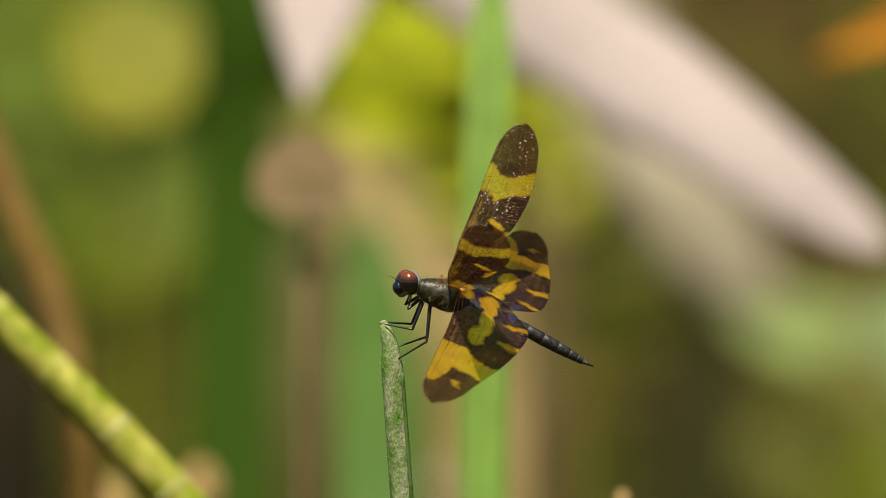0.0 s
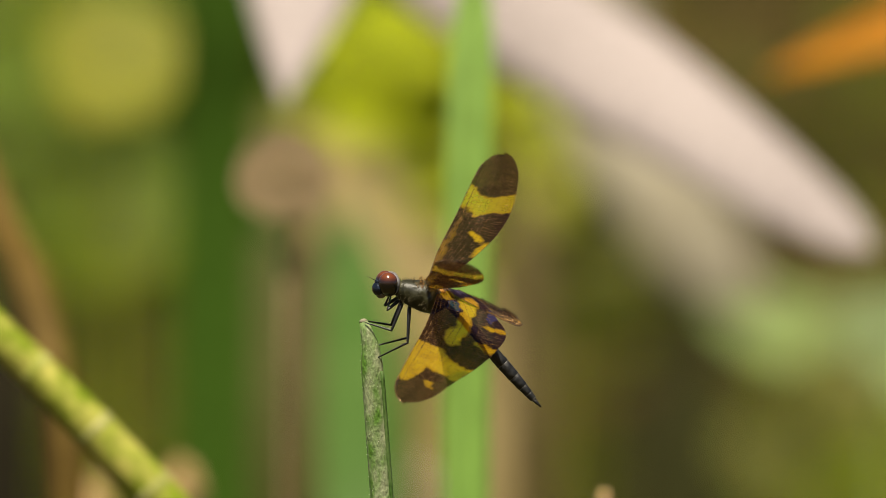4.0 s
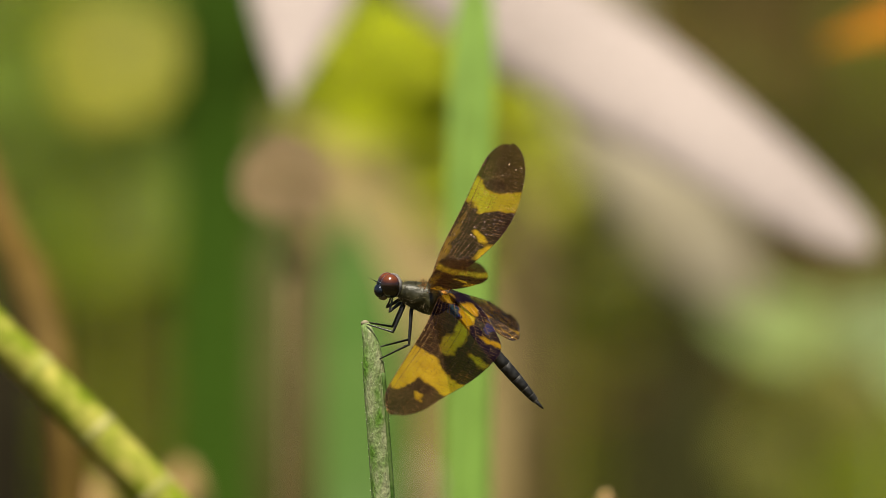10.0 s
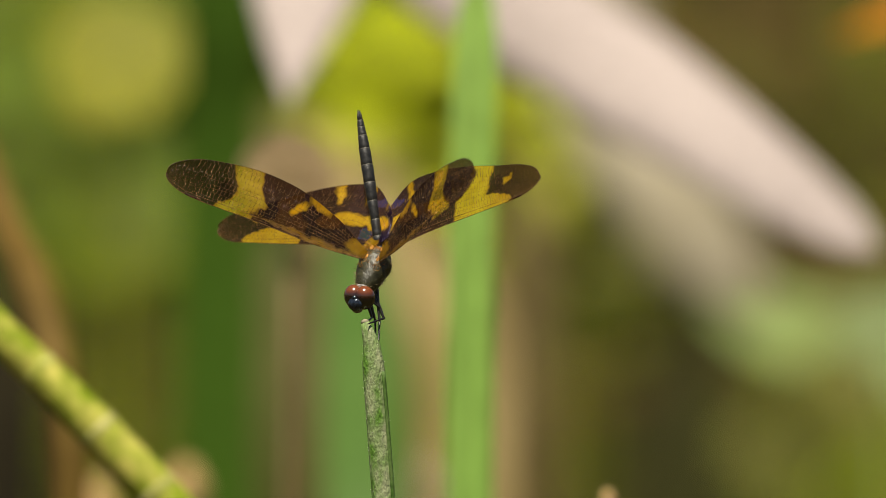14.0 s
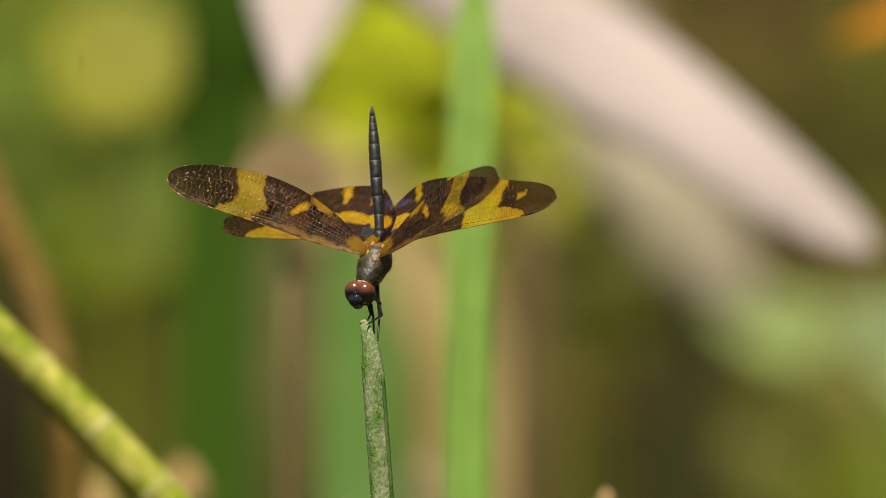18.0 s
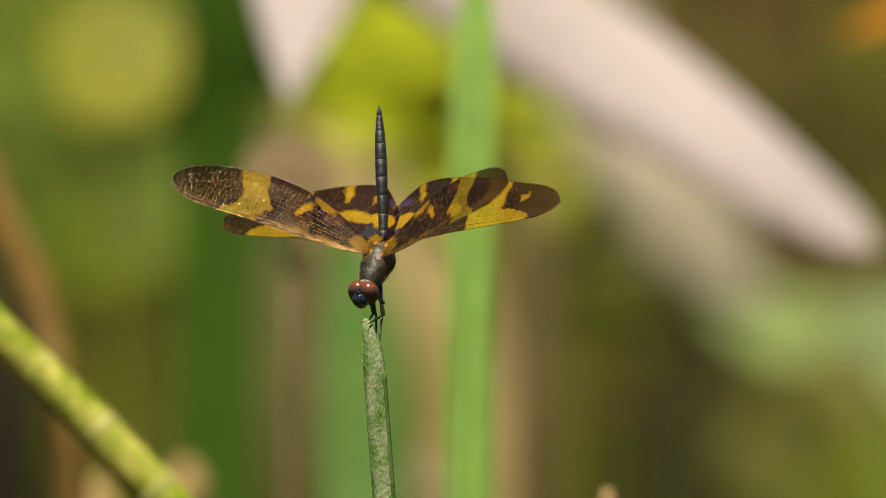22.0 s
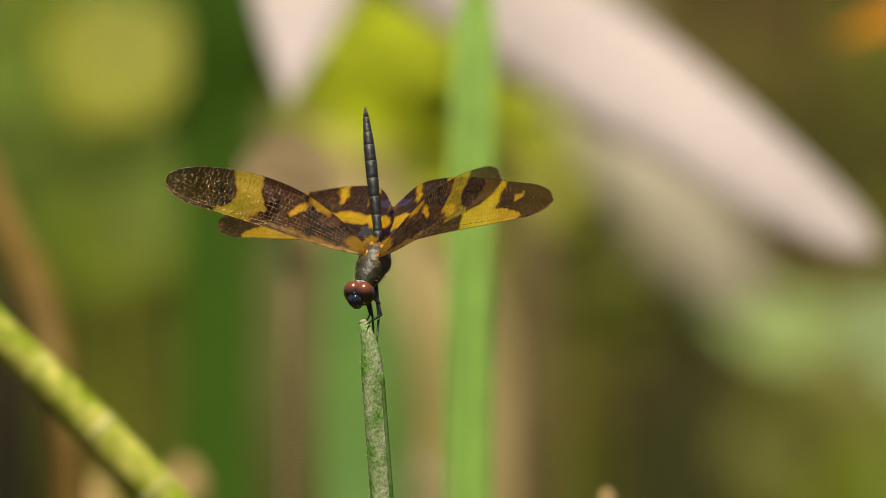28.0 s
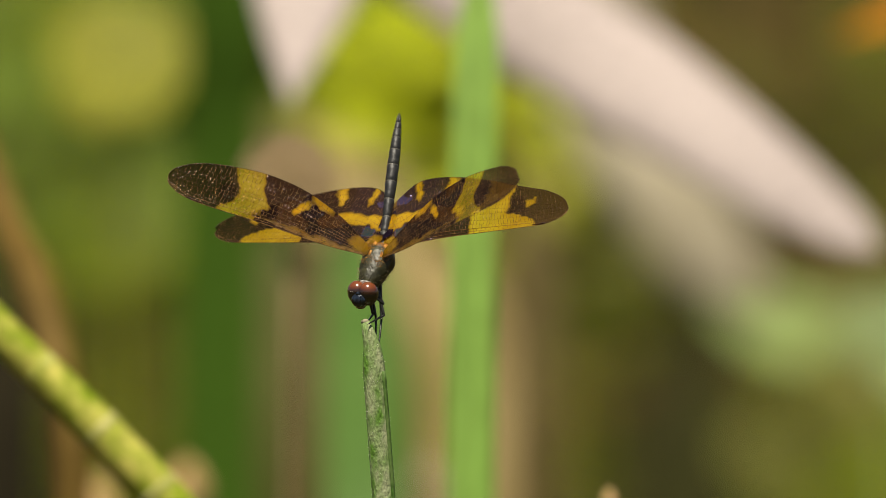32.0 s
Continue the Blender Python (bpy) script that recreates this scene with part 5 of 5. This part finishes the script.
    (29.5, (-15.08, 4, -3.48), (-0.34, -0.52, -0.78), (-0.15, -0.79, 0.59), (-0.951, 0.131, 0.28), (0.437, -0.823, 0.364), (-0.691, 0.698, 0.19), (0.852, -0.462, 0.247), (-0.211, 0.268, 0.94)),
    (30, (-15.18, 4, -3.48), (-0.34, -0.52, -0.78), (-0.15, -0.79, 0.59), (-0.945, 0.167, 0.281), (0.44, -0.821, 0.364), (-0.689, 0.698, 0.196), (0.849, -0.473, 0.237), (-0.207, 0.257, 0.944)),
    (30.5, (-14.85, 4, -3.48), (-0.34, -0.52, -0.78), (-0.15, -0.79, 0.59), (-0.947, 0.147, 0.286), (0.471, -0.805, 0.361), (-0.709, 0.676, 0.201), (0.865, -0.442, 0.238), (-0.184, 0.274, 0.944)),
    (31, (-14.6, 4, -3.66), (-0.34, -0.52, -0.78), (-0.15, -0.79, 0.59), (-0.943, 0.122, 0.309), (0.497, -0.791, 0.358), (-0.745, 0.632, 0.213), (0.877, -0.418, 0.236), (-0.149, 0.268, 0.952)),
    (31.5, (-13.56, 4, -3.76), (-0.34, -0.52, -0.78), (-0.15, -0.79, 0.59), (-0.93, 0.099, 0.353), (0.574, -0.739, 0.352), (-0.774, 0.625, 0.101), (0.903, -0.364, 0.226), (-0.055, 0.214, 0.975)),
    (32, (-12.76, 4, -3.65), (-0.34, -0.52, -0.78), (-0.15, -0.79, 0.59), (-0.926, 0.099, 0.363), (0.617, -0.702, 0.357), (-0.828, 0.555, 0.084), (0.926, -0.314, 0.211), (0.109, 0.375, 0.921)),
]


FEET = {("front", 1): (-14.2, -0.9, -13.0), ("front", -1): (-14.9, 0.4, -12.8), ("mid", 1): (-13.2, -1.0, -13.4), ("mid", -1): (-13.4, 0.4, -13.0),
        ("hind", 1): (-11.6, -0.8, -19.6), ("hind", -1): (-12.0, 1.2, -17.5)}


# degrees by which a wing is rolled about its own length, seconds first
ROLL = {('fore', -1): [(0, -14.0), (2, -13.0), (7, -10.5), (11, -3.0), (11.9, -5.2), (12, -7.0), (12.4, -7.5), (12.5, -6.0), (12.6, -9.3), (13, -9.3), (13.5, -8.0), (14.5, -7.0), (16.5, -6.0), (18, -6.0), (29, -6.0), (29.5, -20.0), (31, -20.0), (31.5, -6.0), (32, -6.0)],
        ('fore', 1): [(0, 0.0), (12, 0.0), (12.4, 7.0), (12.6, 27.4), (13, 27.4), (13.5, 19.3), (14.5, 13.1), (16.5, 7.0), (18, 7.0), (29, 7.0), (29.5, 28.0), (31, 28.0), (31.5, 7.0), (32, 7.0)],
        ('hind', -1): [(0, 9.7), (1, 11.8), (2, 9.8), (2.4, 16.1), (7, 19.4), (10.8, 31.4), (11, 20.0), (11.1, 13.6), (11.3, 2.8), (11.8, 0.8), (11.9, 24.4), (12.0, 25.0), (12.2, 15.9), (12.4, 2.8), (12.5, 6.7), (12.6, -8.9), (13, -8.9), (13.5, -2.7), (14.5, 2.0), (16.5, 6.7), (18, 6.7), (29, 6.7), (29.5, -2.0), (31, -2.0), (31.5, 6.7), (32, 6.7)],
        ('hind', 1): [(0, -5.0), (2, 0.0), (7, -7.9), (11, -12.6), (11.8, -8.9), (11.9, -20.5), (12.0, -20.0), (12.2, -12.0), (12.5, -1.6), (12.6, 13.2), (13, 13.2), (13.5, 7.3), (14.5, 2.8), (16.5, -1.6), (18, -1.6), (29, -1.6), (29.5, 11.3), (31, 8.0), (32, 2.0)]}


def frame_of(x, z):
    """Rotation with its x axis along x and its z axis near z."""
    x = Vector(x).normalized()
    y = Vector(z).cross(x).normalized()
    return Matrix((x, y, x.cross(y))).transposed()


def between(table, t):
    for (a, p), (b, q) in zip(table, table[1:]):
        if t <= b:
            return p + (q - p) * (t - a) / (b - a)
    return table[-1][1]


def motions():
    walk(perch, [(t, pose(0, 0, 0, 0, math.degrees(math.atan(s / 587)), 0)) for t, s in SWAY])
    walk(orange, [(t, pose(0.456 * 1.131, 0.70, 0.6 - 0.6 * 1.131, 0, a, 0)) for t, a in WIND])
    rows = {key: [] for key in dragonfly if key != "root" and key[0] != "leg"}
    rows["root"] = []
    legs = {key: ([], []) for key in dragonfly if key[0] == "leg"}
    for t, spot, ahead, back, rf, lf, rh, lh, tail in POSES:
        centre = Vector((spot[0], spot[1], 600 + spot[2])) * MM
        turn = frame_of(ahead, back)
        home = Matrix.Translation(centre) @ turn.to_4x4()
        rows["root"].append((t, home))
        inv = turn.transposed()
        ahead = Vector(ahead)
        for key, tip, x, z in ((("fore", -1), rf, -1.6, 2.2), (("fore", 1), lf, -1.6, 2.2), (("hind", -1), rh, -3.7, 1.9), (("hind", 1), lh, -3.7, 1.9)):
            side = key[1]
            tip = Vector(tip).normalized()
            lead = (ahead - tip * ahead.dot(tip)).normalized()
            lead = Matrix.Rotation(radians(between(ROLL[key], t)), 3, tip) @ lead
            y = lead * side
            own = Matrix((tip, y, tip.cross(y))).transposed()
            rows[key].append((t, Matrix.Translation(Vector((x, 1.2 * side, z)) * MM) @ (inv @ own).to_4x4()))
        rows["tail"].append((t, Matrix.Translation(Vector((-4.6, 0, 0.4)) * MM) @ (inv @ frame_of(tail, back)).to_4x4()))
        turned = max(0.0, min(1.0, (t - 11.1) / 1.0))
        face = Vector((-0.95, -0.25, -0.12)).lerp(Vector((-0.45, -0.82, -0.35)), turned)
        crown = Vector((-0.1, -0.15, 0.97)).lerp(Vector((-0.1, -0.38, 0.9)), turned)
        rows["head"].append((t, Matrix.Translation(Vector((6.0, 0, 0.2)) * MM) @ (inv @ frame_of(face, crown)).to_4x4()))
        sway = between(SWAY, t)
        for name, (thigh, shin) in BONES.items():
            for side in (1, -1):
                hip = Vector((HIPS[name][0], HIPS[name][1] * side, HIPS[name][2]))
                foot = Vector(FEET[name, side]) + Vector((sway, 0, 600))
                foot = (home.inverted() @ (foot * MM)) / MM if name != "front" else Vector((4.9, 0.8 * side, -0.9))
                way = foot - hip
                d = max(abs(thigh - shin) + 0.2, min(way.length, thigh + shin - 0.05))
                way.normalize()
                pole = Vector((-0.2, 0.8 if side > 0 else 0.1, -1.0))
                pole = (pole - way * pole.dot(way)).normalized()
                c = (thigh ** 2 + d * d - shin ** 2) / (2 * thigh * d)
                knee = hip + way * thigh * c + pole * thigh * math.sqrt(max(0, 1 - c * c))
                up = frame_of(knee - hip, pole)
                low = frame_of(hip + way * d - knee, pole)
                legs["leg", name, side][0].append((t, Matrix.Translation(hip * MM) @ up.to_4x4()))
                legs["leg", name, side][1].append((t, Matrix.Translation((thigh * MM, 0, 0)) @ (up.transposed() @ low).to_4x4()))
    for key, own in rows.items():
        walk(dragonfly[key], own)
    for key, (upper, lower) in legs.items():
        walk(dragonfly[key][0], upper)
        walk(dragonfly[key][1], lower)


motions()
